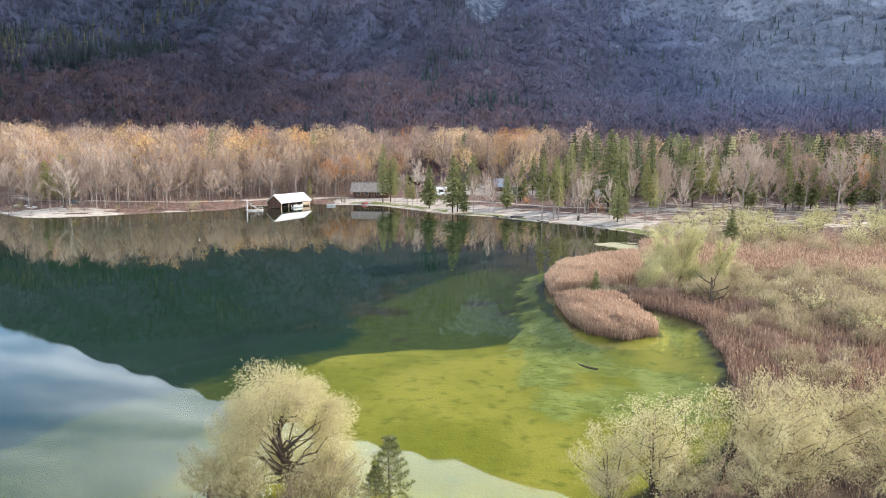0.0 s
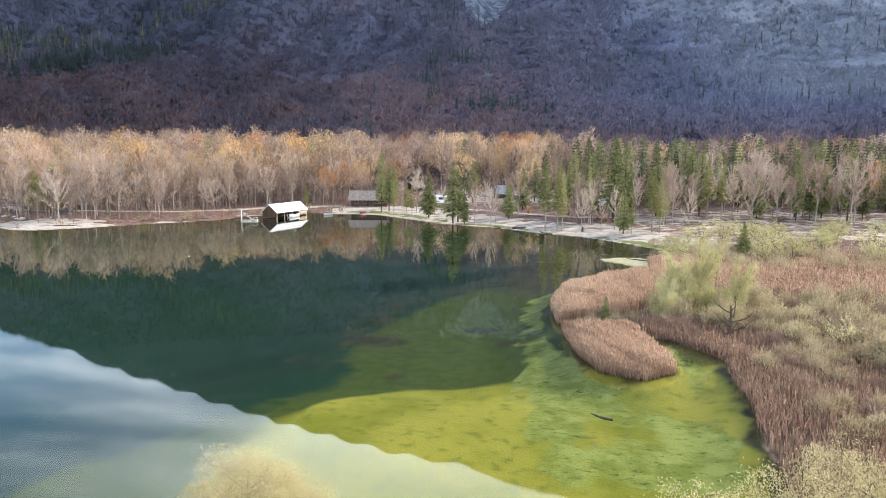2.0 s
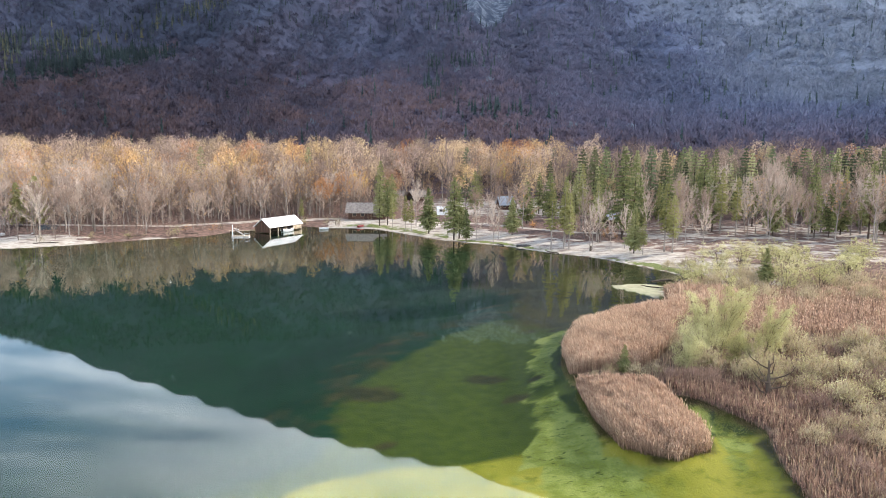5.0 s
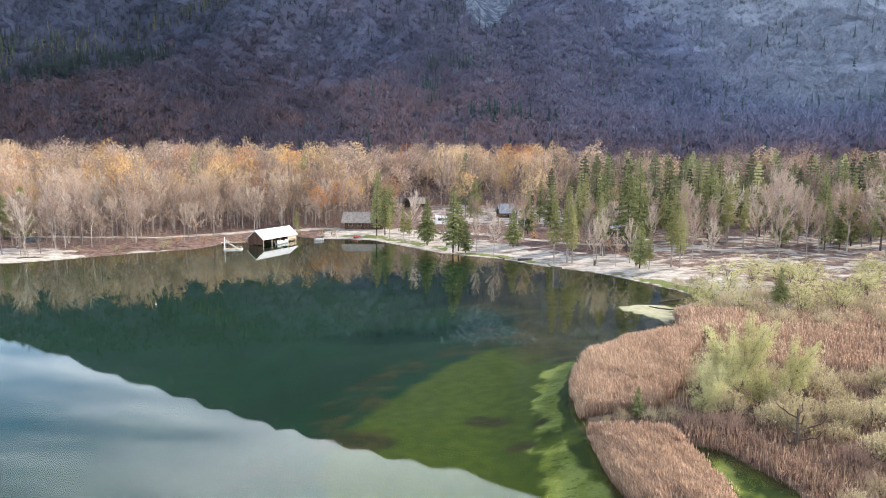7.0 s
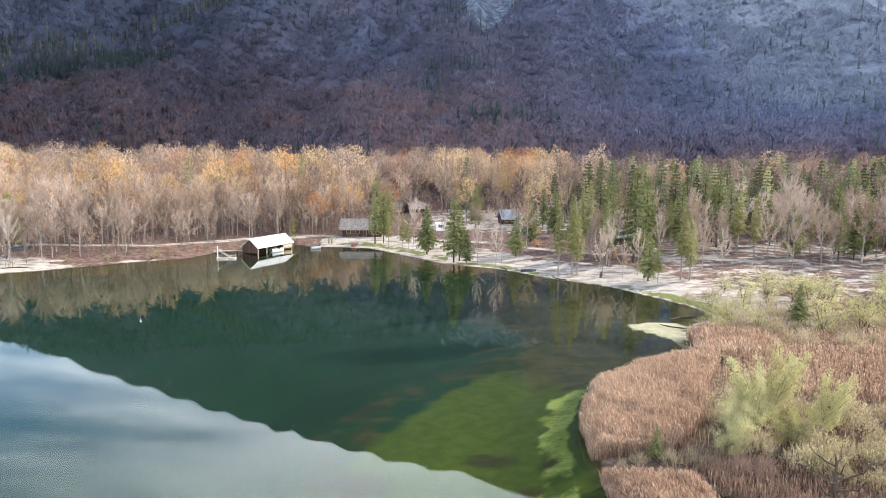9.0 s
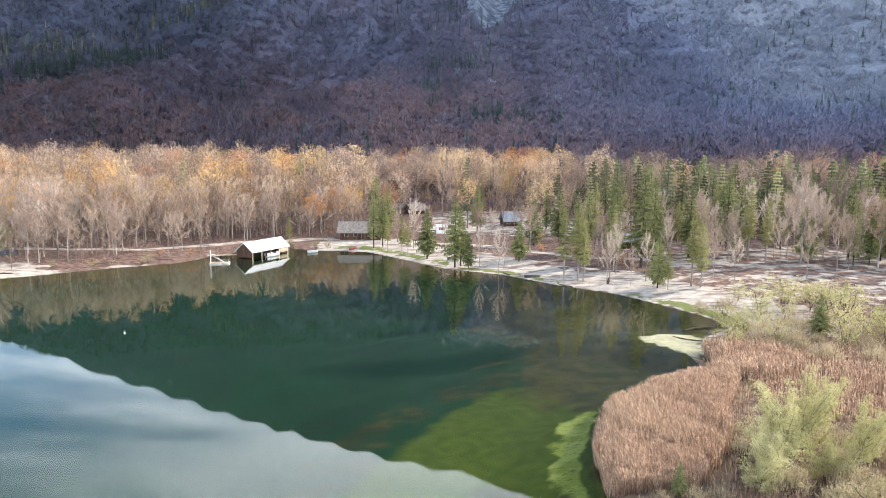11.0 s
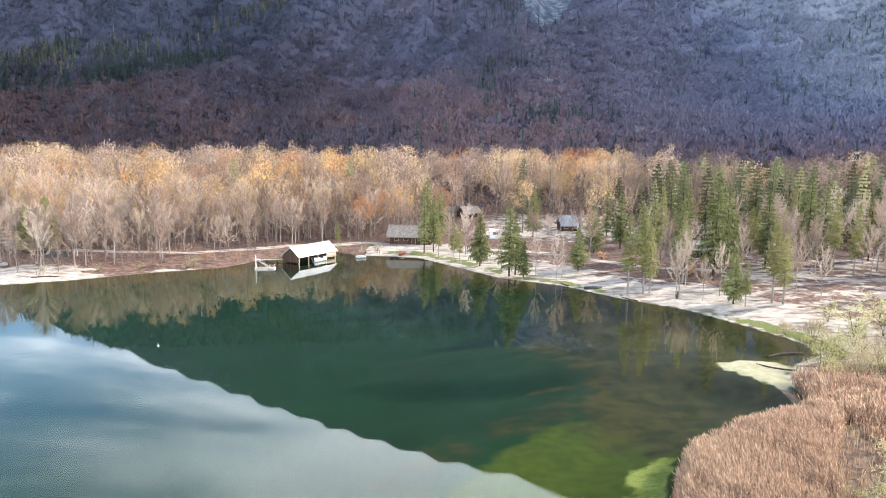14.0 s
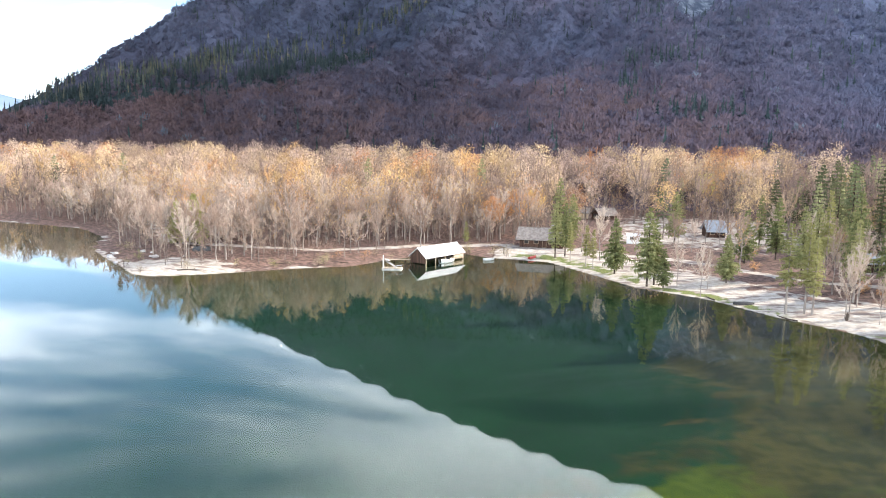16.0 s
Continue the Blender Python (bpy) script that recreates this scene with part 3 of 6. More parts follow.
def cliffy(az, r):
    """Where bare rock shows: a crag above the middle, a rocky gully below it, small outcrops on the right and high up."""
    el = np.degrees(np.arctan2(mountain_z(az, r) - 20, r))
    ragged = 0.6 * waves(az * 9, el * 9, 0.14, 43) + 0.35 * waves(az * 9, el * 9, 0.4, 44)
    c = (1 - step(np.abs(az - 0.5) / (0.7 + 1.15 * np.maximum(el - 9.7, 0)) + 0.45 * ragged, 0.6, 1.0)) * step(el + 0.3 * ragged, 9.5, 10.1) * (1 - step(el, 13.5, 15))
    c = np.maximum(c, (1 - step(np.abs(az + 4.35 - 0.12 * (el - 6)) + 0.15 * ragged, 0.12, 0.42)) * step(el, 4.0, 4.6) * (1 - step(el, 6.6, 7.6)) * 0.75)
    return np.maximum(c, step(waves(az * 9, el * 14, 0.25, 41), 0.85, 1.2) * step(el, 8.5, 11) * step(np.abs(az - 4), 6, 14) * 0.6)


def slope_wood(az, el, rad):
    """The wood of the slope: (tone, lightness, share of dark firs, share of olive larches) by bearing and height angle;
    lightness carries painted haze and shade.
    """
    x, y = rad * np.sin(np.radians(az)), rad * np.cos(np.radians(az))
    line = np.interp(az, [-50, -36, -30.6, -24.7, -20.6, -17.1, -14.4], [2.2, 4.3, 5.3, 6.8, 8.6, 10.2, 12.0])
    over = el - line
    ragged = 0.35 * waves(az * 9, el * 9, 0.3, 45)
    belt = np.exp(-((over - 0.45 + ragged) / 0.42) ** 2) * step(-az, 23.5, 26)
    olive = np.exp(-((over - 1.9 - 0.06 * (az + 36) + ragged) / 0.75) ** 2) * step(-az, 17, 21) * 0.75
    spots = sum(np.exp(-((az - a0) / wa) ** 2 - ((el - e0) / we) ** 2) for a0, e0, wa, we in
                ((-1.4, 6.9, 1.3, 0.45), (1.0, 2.9, 2.6, 0.45), (11.0, 6.9, 1.0, 0.8), (9.3, 4.4, 1.4, 0.5), (-4.4, 5.4, 0.5, 1.6), (24, 8.5, 2.5, 0.8)))
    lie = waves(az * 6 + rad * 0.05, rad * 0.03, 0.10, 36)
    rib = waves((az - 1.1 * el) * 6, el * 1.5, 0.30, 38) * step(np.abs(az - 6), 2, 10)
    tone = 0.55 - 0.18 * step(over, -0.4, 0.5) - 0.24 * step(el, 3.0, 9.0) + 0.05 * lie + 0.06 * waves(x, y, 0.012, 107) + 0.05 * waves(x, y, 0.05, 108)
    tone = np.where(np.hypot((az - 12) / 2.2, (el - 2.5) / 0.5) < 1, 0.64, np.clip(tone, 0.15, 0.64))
    # painted light: spur shading, darker left and upper slope, hazy lift on the right
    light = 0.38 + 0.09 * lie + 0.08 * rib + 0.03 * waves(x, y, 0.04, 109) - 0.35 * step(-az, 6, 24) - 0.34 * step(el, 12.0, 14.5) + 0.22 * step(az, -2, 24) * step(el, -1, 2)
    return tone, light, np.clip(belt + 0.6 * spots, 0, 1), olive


grid_el = np.degrees(np.arctan2(mz_ - 20, rr))
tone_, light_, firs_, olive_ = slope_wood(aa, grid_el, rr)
haze_mix = 0.9 * step(aa, -8, 28) * step(grid_el, -1.0, 4.5) * (1 - step(grid_el, 12.5, 15))    # pale blue-grey haze of the right-hand slope, put into the tint
tint_ = np.column_stack([np.where(firs_ * (aa < -20) > 0.35, 0.8, tone_ - tone_ * haze_mix).ravel(), np.clip(light_ + 0.22 * haze_mix - 0.35 * firs_, 0, 1).ravel(), np.zeros(aa.size), np.ones(aa.size)])
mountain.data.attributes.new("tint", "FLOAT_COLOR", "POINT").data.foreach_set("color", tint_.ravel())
a = mountain.data.attributes.new("rock", "FLOAT_COLOR", "POINT")
rock = cliffy(aa, rr).ravel()
a.data.foreach_set("color", np.column_stack([rock, rock, rock, np.ones(rock.size)]).ravel())

# a far ridge beyond the lake's end, blue haze painted into its woods
fa = np.radians(np.linspace(-85, -40, 46))
bump_ = 1 + 0.12 * np.sin(fa * 23) + 0.05 * np.sin(fa * 61)
fz = 4200 * np.tan(np.radians(np.interp(np.degrees(fa), [-85, -60, -52, -48, -42], [3.5, 4.6, 4.1, 3.6, 1.0]))) * bump_
fx = np.stack([4200 * np.sin(fa), 4600 * np.sin(fa)], 1)
fy = np.stack([4200 * np.cos(fa), 4600 * np.cos(fa)], 1)
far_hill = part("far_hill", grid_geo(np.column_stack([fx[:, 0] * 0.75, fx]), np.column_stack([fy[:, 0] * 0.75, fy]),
                                     np.column_stack([fz * 0 - 5, fz, fz * 0])), plain_mat("hazed_far_woods", (0.15, 0.20, 0.27), (0.18, 0.235, 0.31), 0.9, 0.1, 0.004), smooth=True)
tagged(far_hill, "distant pale blue wooded hill", "hill", kind="structure")

# ---- plants ----


def limbs_of(r, height, trunk_top, count, reach, rise, bend=0.15, thick=0.10, low=0.3, seg=5):
    """A trunk line and its limbs: lists of points and radii."""
    lean = r.normal(0, 0.02, 2) * height
    zs = np.linspace(0, trunk_top, 5)
    trunk = np.column_stack([lean[0] * (zs / height) ** 2 + 0.01 * height * np.sin(zs * 0.8), lean[1] * (zs / height) ** 2, zs])
    trad = thick * (1 - 0.8 * zs / trunk_top) + 0.015
    out = [(trunk, trad)]
    for i in range(count):
        h = trunk_top * (low + (0.98 - low) * (i + r.uniform(0, 1)) / count)
        base = np.array([np.interp(h, zs, trunk[:, 0]), np.interp(h, zs, trunk[:, 1]), h])
        a = i * 2.4 + r.uniform(-0.5, 0.5)
        ln = reach * r.uniform(0.7, 1.15) * (1.15 - 0.75 * max(0.0, h / trunk_top - 0.5))
        way = np.array([np.cos(a), np.sin(a), 0]) * ln
        s = np.linspace(0, 1, seg)[:, None]
        pts = base + way * s + np.array([0, 0, 1.0]) * (rise * ln * (0.7 + 0.6 * h / trunk_top) * s ** 1.4) + r.normal(0, bend * ln * 0.25, (seg, 3)) * s
        out.append((pts, np.linspace(0.42 * thick * (1.1 - 0.6 * h / trunk_top), 0.012, seg)))
    return out


def bare_tree(seed, height, reach, twigs=650, leaves=0, width=0.06, limbs=13, sides=4, seg=4, low=0.26, thick=0.011, fuzz=1.0):
    """A leafless or half-leafless broadleaf with a rounded crown: (wood, crown) as two Geos."""
    r = np.random.default_rng(seed)
    L = limbs_of(r, height, height * 0.74, 0, reach, 1, thick=thick * height)
    trunk = L[0][0]
    lop = r.uniform(0.85, 1.15, 3)
    for i in range(limbs):
        a, el = i * 2.4 + r.uniform(-0.4, 0.4), np.arcsin(np.clip(-0.8 + 1.78 * (i + r.uniform(0, 1)) / limbs, -1, 1))
        tip = np.array([np.cos(a) * np.cos(el) * reach * lop[0], np.sin(a) * np.cos(el) * reach * lop[1], height * (0.62 + 0.37 * np.sin(el))]) * r.uniform(0.86, 1.08, 3)
        h = np.clip(tip[2] - height * r.uniform(0.22, 0.36), low * height * r.uniform(0.7, 1.1), 0.72 * height)
        base = np.array([np.interp(h, trunk[:, 2], trunk[:, 0]), np.interp(h, trunk[:, 2], trunk[:, 1]), h])
        s = np.linspace(0, 1, seg)[:, None]
        pts = base + (tip - base) * np.hstack([s ** 0.8, s ** 0.8, s ** 1.25]) + r.normal(0, 0.05 * reach, (seg, 3)) * np.sin(s * np.pi)
        L.append((pts, np.linspace(0.42 * thick * height * (1.1 - 0.6 * h / height), 0.014, seg)))
    wood, crown = Geo(), Geo()
    for pts, rad in L:
        wood.add(*tube(pts, rad, sides))
    per = twigs // limbs
    for n, (pts, rad) in enumerate(L[1:]):
        f = r.uniform(0.3, 1.0, per) * (seg - 1)
        i = np.minimum(f.astype(int), seg - 2)
        at = pts[i] + (pts[i + 1] - pts[i]) * (f - i)[:, None]
        out_ = unit(at - np.array([0, 0, height * 0.5]))
        way = unit(out_ * 0.4 + np.array([0, 0, 0.1]) + r.normal(0, 0.62, (per, 3)))
        ln = fuzz * height * r.uniform(0.04, 0.10, per)
        crown.add(*blades(at, way, ln, width, r), 0)
        mid = at + way * (ln * r.uniform(0.3, 0.8, per))[:, None]
        way2 = unit(way + r.normal(0, 0.6, (per, 3)))
        crown.add(*blades(mid, way2, ln * 0.75, width * 0.8, r), 0)
        if leaves:
            m = leaves // limbs
            j = r.integers(0, per, m)
            tips = at[j] + way[j] * (ln[j] * r.uniform(0.2, 1.0, m))[:, None] + r.normal(0, 0.15, (m, 3))
            crown.add(*leaflets(tips, unit(r.normal(0, 1, (m, 3))), r.uniform(0.25, 0.45, m), 0.24, r), 1)
    return wood, crown


def fan_tree(seed, height, reach, n, width, limbs=10, leaves=0):
    """A leafless beech: limbs that part low and sweep up like a fan, ending in straight fine twigs."""
    r = np.random.default_rng(seed)
    trunk, trad = limbs_of(r, height, height * 0.64, 0, reach, 1, thick=0.0105 * height)[0]
    wood, crown = Geo().add(*tube(trunk, trad, 4)), Geo()
    lop = r.uniform(0.85, 1.15, 2)
    m = n // limbs
    for k in range(limbs):
        q, a = (k + r.uniform(0.2, 0.8)) / limbs, k * 2.4 + r.uniform(-0.4, 0.4)
        rho = reach * (0.12 + 0.80 * q ** 0.7) * r.uniform(0.85, 1.1)
        tip = np.array([np.cos(a) * rho * lop[0], np.sin(a) * rho * lop[1], height * (0.92 - 0.52 * q ** 1.7) * r.uniform(0.92, 1.05)])
        h = min(height * (0.26 + 0.34 * (1 - q)) * r.uniform(0.85, 1.15), 0.62 * height)
        base = np.array([np.interp(h, trunk[:, 2], trunk[:, 0]), np.interp(h, trunk[:, 2], trunk[:, 1]), h])
        s = np.linspace(0, 1, 4)[:, None]
        pts = base + (tip - base) * np.hstack([s ** 0.8, s ** 0.8, s ** 1.2]) + r.normal(0, 0.04 * reach, (4, 3)) * np.sin(s * np.pi)
        wood.add(*tube(pts, np.linspace(0.0048 * height, 0.0012 * height, 4), 3))
        f = r.uniform(0.22, 1.0, m) * 3
        i = np.minimum(f.astype(int), 2)
        at = pts[i] + (pts[i + 1] - pts[i]) * (f - i)[:, None]
        way = unit(unit(at - np.array([0, 0, 0.28 * height])) * 0.8 + np.array([0, 0, 0.18]) + r.normal(0, 0.42, (m, 3)))
        ln = height * r.uniform(0.05, 0.13, m) * (1.15 - 0.35 * q)
        crown.add(*blades(at, way, ln, width * r.uniform(0.6, 1.3, m), r), 0)
        mid = at + way * (ln * r.uniform(0.2, 0.7, m))[:, None]
        crown.add(*blades(mid, unit(way + r.normal(0, 0.45, (m, 3))), ln * 0.7, width * 0.7, r), 0)
        if leaves:
            c = leaves // limbs
            j = r.integers(0, m, c)
            crown.add(*leaflets(at[j] + way[j] * (ln[j] * r.uniform(0.3, 1.0, c))[:, None] + r.normal(0, 0.15, (c, 3)), unit(r.normal(0, 1, (c, 3))), r.uniform(0.25, 0.45, c), 0.24, r), 1)
    return wood, crown


def round_tree(seed, height, reach, n, width, lobes=15, limbs=6):
    """A broadleaf that still holds its dry leaves: a billowing crown of rounded tufts, with gaps between them."""
    r = np.random.default_rng(seed)
    trunk, trad = limbs_of(r, height, height * 0.8, 0, reach, 1, thick=0.010 * height)[0]
    wood, crown = Geo().add(*tube(trunk, trad, 3)), Geo()
    i = np.arange(lobes)
    el = np.arcsin(np.clip(-0.55 + 1.54 * (i + r.uniform(0, 1, lobes)) / lobes, -1, 1))
    a = i * 2.4 + r.uniform(-0.4, 0.4, lobes)
    mid = np.array([0, 0, height * 0.62])
    c = mid + np.column_stack([np.cos(a) * np.cos(el) * reach * 0.70, np.sin(a) * np.cos(el) * reach * 0.70, height * 0.28 * np.sin(el)]) * r.uniform(0.8, 1.12, (lobes, 1))
    for k in range(limbs):
        tip = c[(k * 5 + 3) % lobes]
        h = np.clip(tip[2] - height * 0.25, 0.25 * height, 0.7 * height)
        base = np.array([np.interp(h, trunk[:, 2], trunk[:, 0]), np.interp(h, trunk[:, 2], trunk[:, 1]), h])
        wood.add(*tube([base, (base + tip) / 2 + (0, 0, -0.02 * height), tip], [0.005 * height, 0.0035 * height, 0.002 * height], 3))
    j = r.integers(0, lobes, n)
    u = unit(r.normal(size=(n, 3)) + (0, 0, 0.25))
    at = c[j] + u * (reach * 0.38 * r.uniform(0.1, 1.0, n) ** 0.5 * r.uniform(0.75, 1.25, lobes)[j])[:, None] * (1, 1, 0.95)
    face = unit(u * 0.9 + unit(at - mid) * 0.5 + r.normal(0, 0.22, (n, 3)))
    way = unit(unit(np.cross(face, r.normal(size=(n, 3)))) + face * 0.35 + np.array([0, 0, 0.25]))
    crown.add(*blades(at, way, height * 0.038 * r.uniform(0.6, 1.4, n), width * r.uniform(0.6, 1.5, n), r, face), 0)
    return wood, crown


def dome_willow(seed, height, reach, leaves, size, lobes=34, limbs=20):
    """A willow with a crooked dark trunk and a rounded dome of leaf tufts, open inside."""
    r = np.random.default_rng(seed)
    wood, crown = Geo(), Geo()
    zs = np.linspace(0, height * 0.72, 7)
    trunk = np.column_stack([0.30 * np.sin(zs * 1.4), 0.2 * np.sin(zs * 1.9 + 1), zs])
    wood.add(*tube(trunk, 0.17 * (1 - 0.8 * zs / zs[-1]) + 0.025, 8))
    i = np.arange(lobes)
    el = np.arcsin(np.clip(-0.85 + 1.84 * (i + r.uniform(0, 1, lobes)) / lobes, -1, 1))
    a = i * 2.4 + r.uniform(-0.35, 0.35, lobes)
    mid = np.array([0, 0, height * 0.50])
    c = mid + np.column_stack([np.cos(a) * np.cos(el) * reach * 0.80, np.sin(a) * np.cos(el) * reach * 0.80, height * 0.40 * np.sin(el)]) * r.uniform(0.8, 1.05, (lobes, 1))
    for k in range(lobes):
        h = np.clip(c[k, 2] - height * r.uniform(0.15, 0.4), 0.12 * height, 0.68 * height)
        base = np.array([np.interp(h, zs, trunk[:, 0]), np.interp(h, zs, trunk[:, 1]), h])
        s = np.linspace(0, 1, 6)[:, None]
        pts = base + (c[k] - base) * s + r.normal(0, 0.22, (6, 3)) * np.sin(s * np.pi) + np.array([0, 0, 0.25]) * np.sin(s * np.pi)
        wood.add(*tube(pts, np.linspace(0.085 if k % 3 == 0 else 0.045, 0.014, 6), 5))
    rad = reach * r.uniform(0.22, 0.36, lobes)
    # the lower front of the dome has died back and shows its limbs
    full = np.flatnonzero((c[:, 1] > -0.42 * reach) | (c[:, 2] > 0.72 * height) | (np.abs(c[:, 0] - 0.15 * reach) > 0.42 * reach))
    m = 1500
    j = full[r.integers(0, len(full), m)]
    u = unit(r.normal(size=(m, 3)) + (0, 0, 0.3))
    crown.add(*blades(c[j] + u * 0.1, u, rad[j] * r.uniform(0.7, 1.1, m), 0.03, r), 1)
    j = full[r.integers(0, len(full), leaves)]
    u = unit(r.normal(size=(leaves, 3)))
    at = c[j] + u * (rad[j] * r.uniform(0.05, 1.0, leaves) ** 0.5 * np.where(r.uniform(0, 1, leaves) < 0.12, 1.25, 1.0))[:, None] * (1, 1, 0.85)
    crown.add(*leaflets(at, unit(u * 0.5 + unit(at - mid) * 0.4 + r.normal(0, 0.5, (leaves, 3)) + np.array([0, 0, -0.45])), size * r.uniform(0.7, 1.6, leaves), size * 0.22, r), 0)
    return wood, crown


def conifer(seed, height, spread, clear=0.08, whorls=26, per=9, thin=False, sprays=(0.30, 0.5, 0.68, 0.84, 0.95), bold=1.0):
    r = np.random.default_rng(seed)
    zs = np.linspace(0, height, 5)
    wood, crown = Geo().add(*tube(np.column_stack([0 * zs, 0 * zs, zs]), 0.013 * height * (1 - zs / height) + 0.01, 6)), Geo()
    for i in range(whorls):
        h = clear + (1 - clear) * (i / whorls) ** 0.95
        rad = spread * (1 - h) ** 0.8 * (0.5 + 0.5 * step(np.array(h), clear, clear + 0.14)) * r.uniform(0.8, 1.15) + 0.12
        n = max(5, int(per * (1.1 - 0.6 * h)))
        a = r.uniform(0, 6.28) + np.arange(n) * 2 * np.pi / n + r.normal(0, 0.2, n)
        out = np.column_stack([np.cos(a), np.sin(a), np.zeros(n)])
        ln = rad * r.uniform(0.65, 1.15, n)
        base = np.column_stack([np.zeros(n), np.zeros(n), np.full(n, h * height) + r.normal(0, 0.15, n)])
        droop = np.array([0, 0, 1]) * (-0.32 + 0.5 * h)
        way = unit(out + droop)
        side = np.column_stack([-out[:, 1], out[:, 0], np.zeros(n)])
        crown.add(*blades(base, way, ln, ln * 0.34, r))
        for s in sprays:
            at = base + way * (ln * s)[:, None]
            for sg in (-1, 1):
                w2 = unit(out * 0.55 + side * sg * 0.75 + np.array([0, 0, -0.25]) + r.normal(0, 0.15, (n, 3)))
                crown.add(*blades(at, w2, ln * 0.50 * (1.15 - s) + 0.15, bold * (0.30 if not thin else 0.14), r))
            crown.add(*blades(at, unit(out * 0.2 + np.array([0, 0, -1]) + r.normal(0, 0.15, (n, 3))), 0.4 + 0.14 * ln, bold * (0.30 if not thin else 0.13), r))
    return wood, crown


def leafy_tree(seed, height, reach, leaves, size, stems=1, limbs=11, droop=0.5, rise=0.9, thick=0.16, twigs=400, low=0.3, sides=4):
    """A willow: several crooked stems, arching limbs and a cloud of narrow leaves hung on drooping sprays."""
    r = np.random.default_rng(seed)
    wood, crown = Geo(), Geo()
    for s in range(stems):
        L = limbs_of(r, height, height * r.uniform(0.7, 0.86), limbs, reach, rise, 0.45, thick / stems ** 0.5, low)
        tilt = r.normal(0, 0.22, 2) * (stems > 1)
        off = r.normal(0, 0.25, 3) * (1, 1, 0) * (stems > 1)

        def put(p):
            q = p + off
            q[:, :2] += p[:, 2:3] * tilt
            return q

        for pts, rad in L:
            wood.add(*tube(put(pts), rad, sides if len(pts) < 6 else sides + 2))
        m = leaves // stems // len(L)
        for n, (pts, rad) in enumerate(L):
            sprays = max(8, twigs // len(L) // stems)
            u = r.uniform(0.5 if n == 0 else 0.35, 1.0, sprays)
            f = u * (len(pts) - 1)
            i = np.minimum(f.astype(int), len(pts) - 2)
            at = put(pts[i] + (pts[i + 1] - pts[i]) * (f - i)[:, None])
            way = unit(unit(pts[i + 1] - pts[i]) * 0.5 + np.array([0, 0, 0.45]) + r.normal(0, 0.65, (sprays, 3)))
            ln = reach * r.uniform(0.22, 0.62, sprays)
            crown.add(*blades(at, way, ln * 0.65, 0.03, r), 1)
            j = r.integers(0, sprays, m)
            w = r.uniform(0.15, 1.1, m)
            p = at[j] + way[j] * (ln[j] * w)[:, None] + np.array([0, 0, -1.0]) * (droop * ln[j] * w ** 2)[:, None] + r.normal(0, 0.13, (m, 3))
            crown.add(*leaflets(p, unit(r.normal(0, 0.7, (m, 3)) + np.array([0, 0, -0.4])), size * r.uniform(0.7, 1.4, m), size * 0.34, r), 0)
    return wood, crown


def twig_bush(seed, height, reach, n, width, leaves=0, size=0.2):
    """A low bush: stems that fan from the root and a dome of fine twigs, with a few leaves left on it."""
    r = np.random.default_rng(seed)
    wood, crown = Geo(), Geo()
    for k in range(7):
        a, q = k * 2.4, r.uniform(0.3, 0.8)
        tip = np.array([np.cos(a) * reach * q, np.sin(a) * reach * q, height * (0.85 - 0.4 * q * q)])
        s = np.linspace(0, 1, 4)[:, None]
        wood.add(*tube(tip * np.hstack([s ** 0.8, s ** 0.8, s ** 1.2]) + r.normal(0, 0.05, (4, 3)) * s, np.linspace(0.035, 0.01, 4), 3))
    lobes = 9
    a = np.arange(lobes) * 2.4
    q = (np.arange(lobes) + 0.5) / lobes
    c = np.column_stack([np.cos(a) * reach * 0.7 * q ** 0.6, np.sin(a) * reach * 0.7 * q ** 0.6, height * (0.66 - 0.36 * q ** 1.5) * r.uniform(0.85, 1.15, lobes)])
    j = r.integers(0, lobes, n)
    at = c[j] + r.normal(0, 0.16, (n, 3)) * (reach, reach, height * 0.8)
    at[:, 2] = np.maximum(at[:, 2], 0.05)
    way = unit(unit(at + np.array([0, 0, 0.3 * height])) * 0.7 + np.array([0, 0, 0.35]) + r.normal(0, 0.4, (n, 3)))
    crown.add(*blades(at, way, height * r.uniform(0.12, 0.3, n), width * r.uniform(0.6, 1.4, n), r), 0)
    if leaves:
        j = r.integers(0, n, leaves)
        crown.add(*leaflets(at[j] + way[j] * (height * r.uniform(0.05, 0.25, leaves))[:, None], unit(r.normal(0, 1, (leaves, 3)) + (0, 0, 0.2)), size * r.uniform(0.7, 1.4, leaves), size * 0.4, r), 1)
    return wood, crown


def kind_of(name, geos, wood_mat, crown_mats):
    w, c = geos
    return (name, w.mesh("trunk", [wood_mat], True), c.mesh("crown", crown_mats))


def plant(kind, x, y, z, label, category="tree", group="", turn=0.0, size=1.0, wide=1.0):
    """Sets one plant with its trunk and crown on the ground."""
    name, wood, crown = kind
    e = new(name)
    e.matrix_world = Matrix.LocRotScale((x, y, z), Euler((0, 0, turn)), (size * wide, size * wide, size))
    for n, me in (("trunk", wood), ("crown", crown)):
        ob = new(n, me)
        ob.parent = e
    return tagged(e, label, category, group)


def height_at(x, y):
    return float(land_height(np.array([float(x)]), np.array([float(y)]))[0])


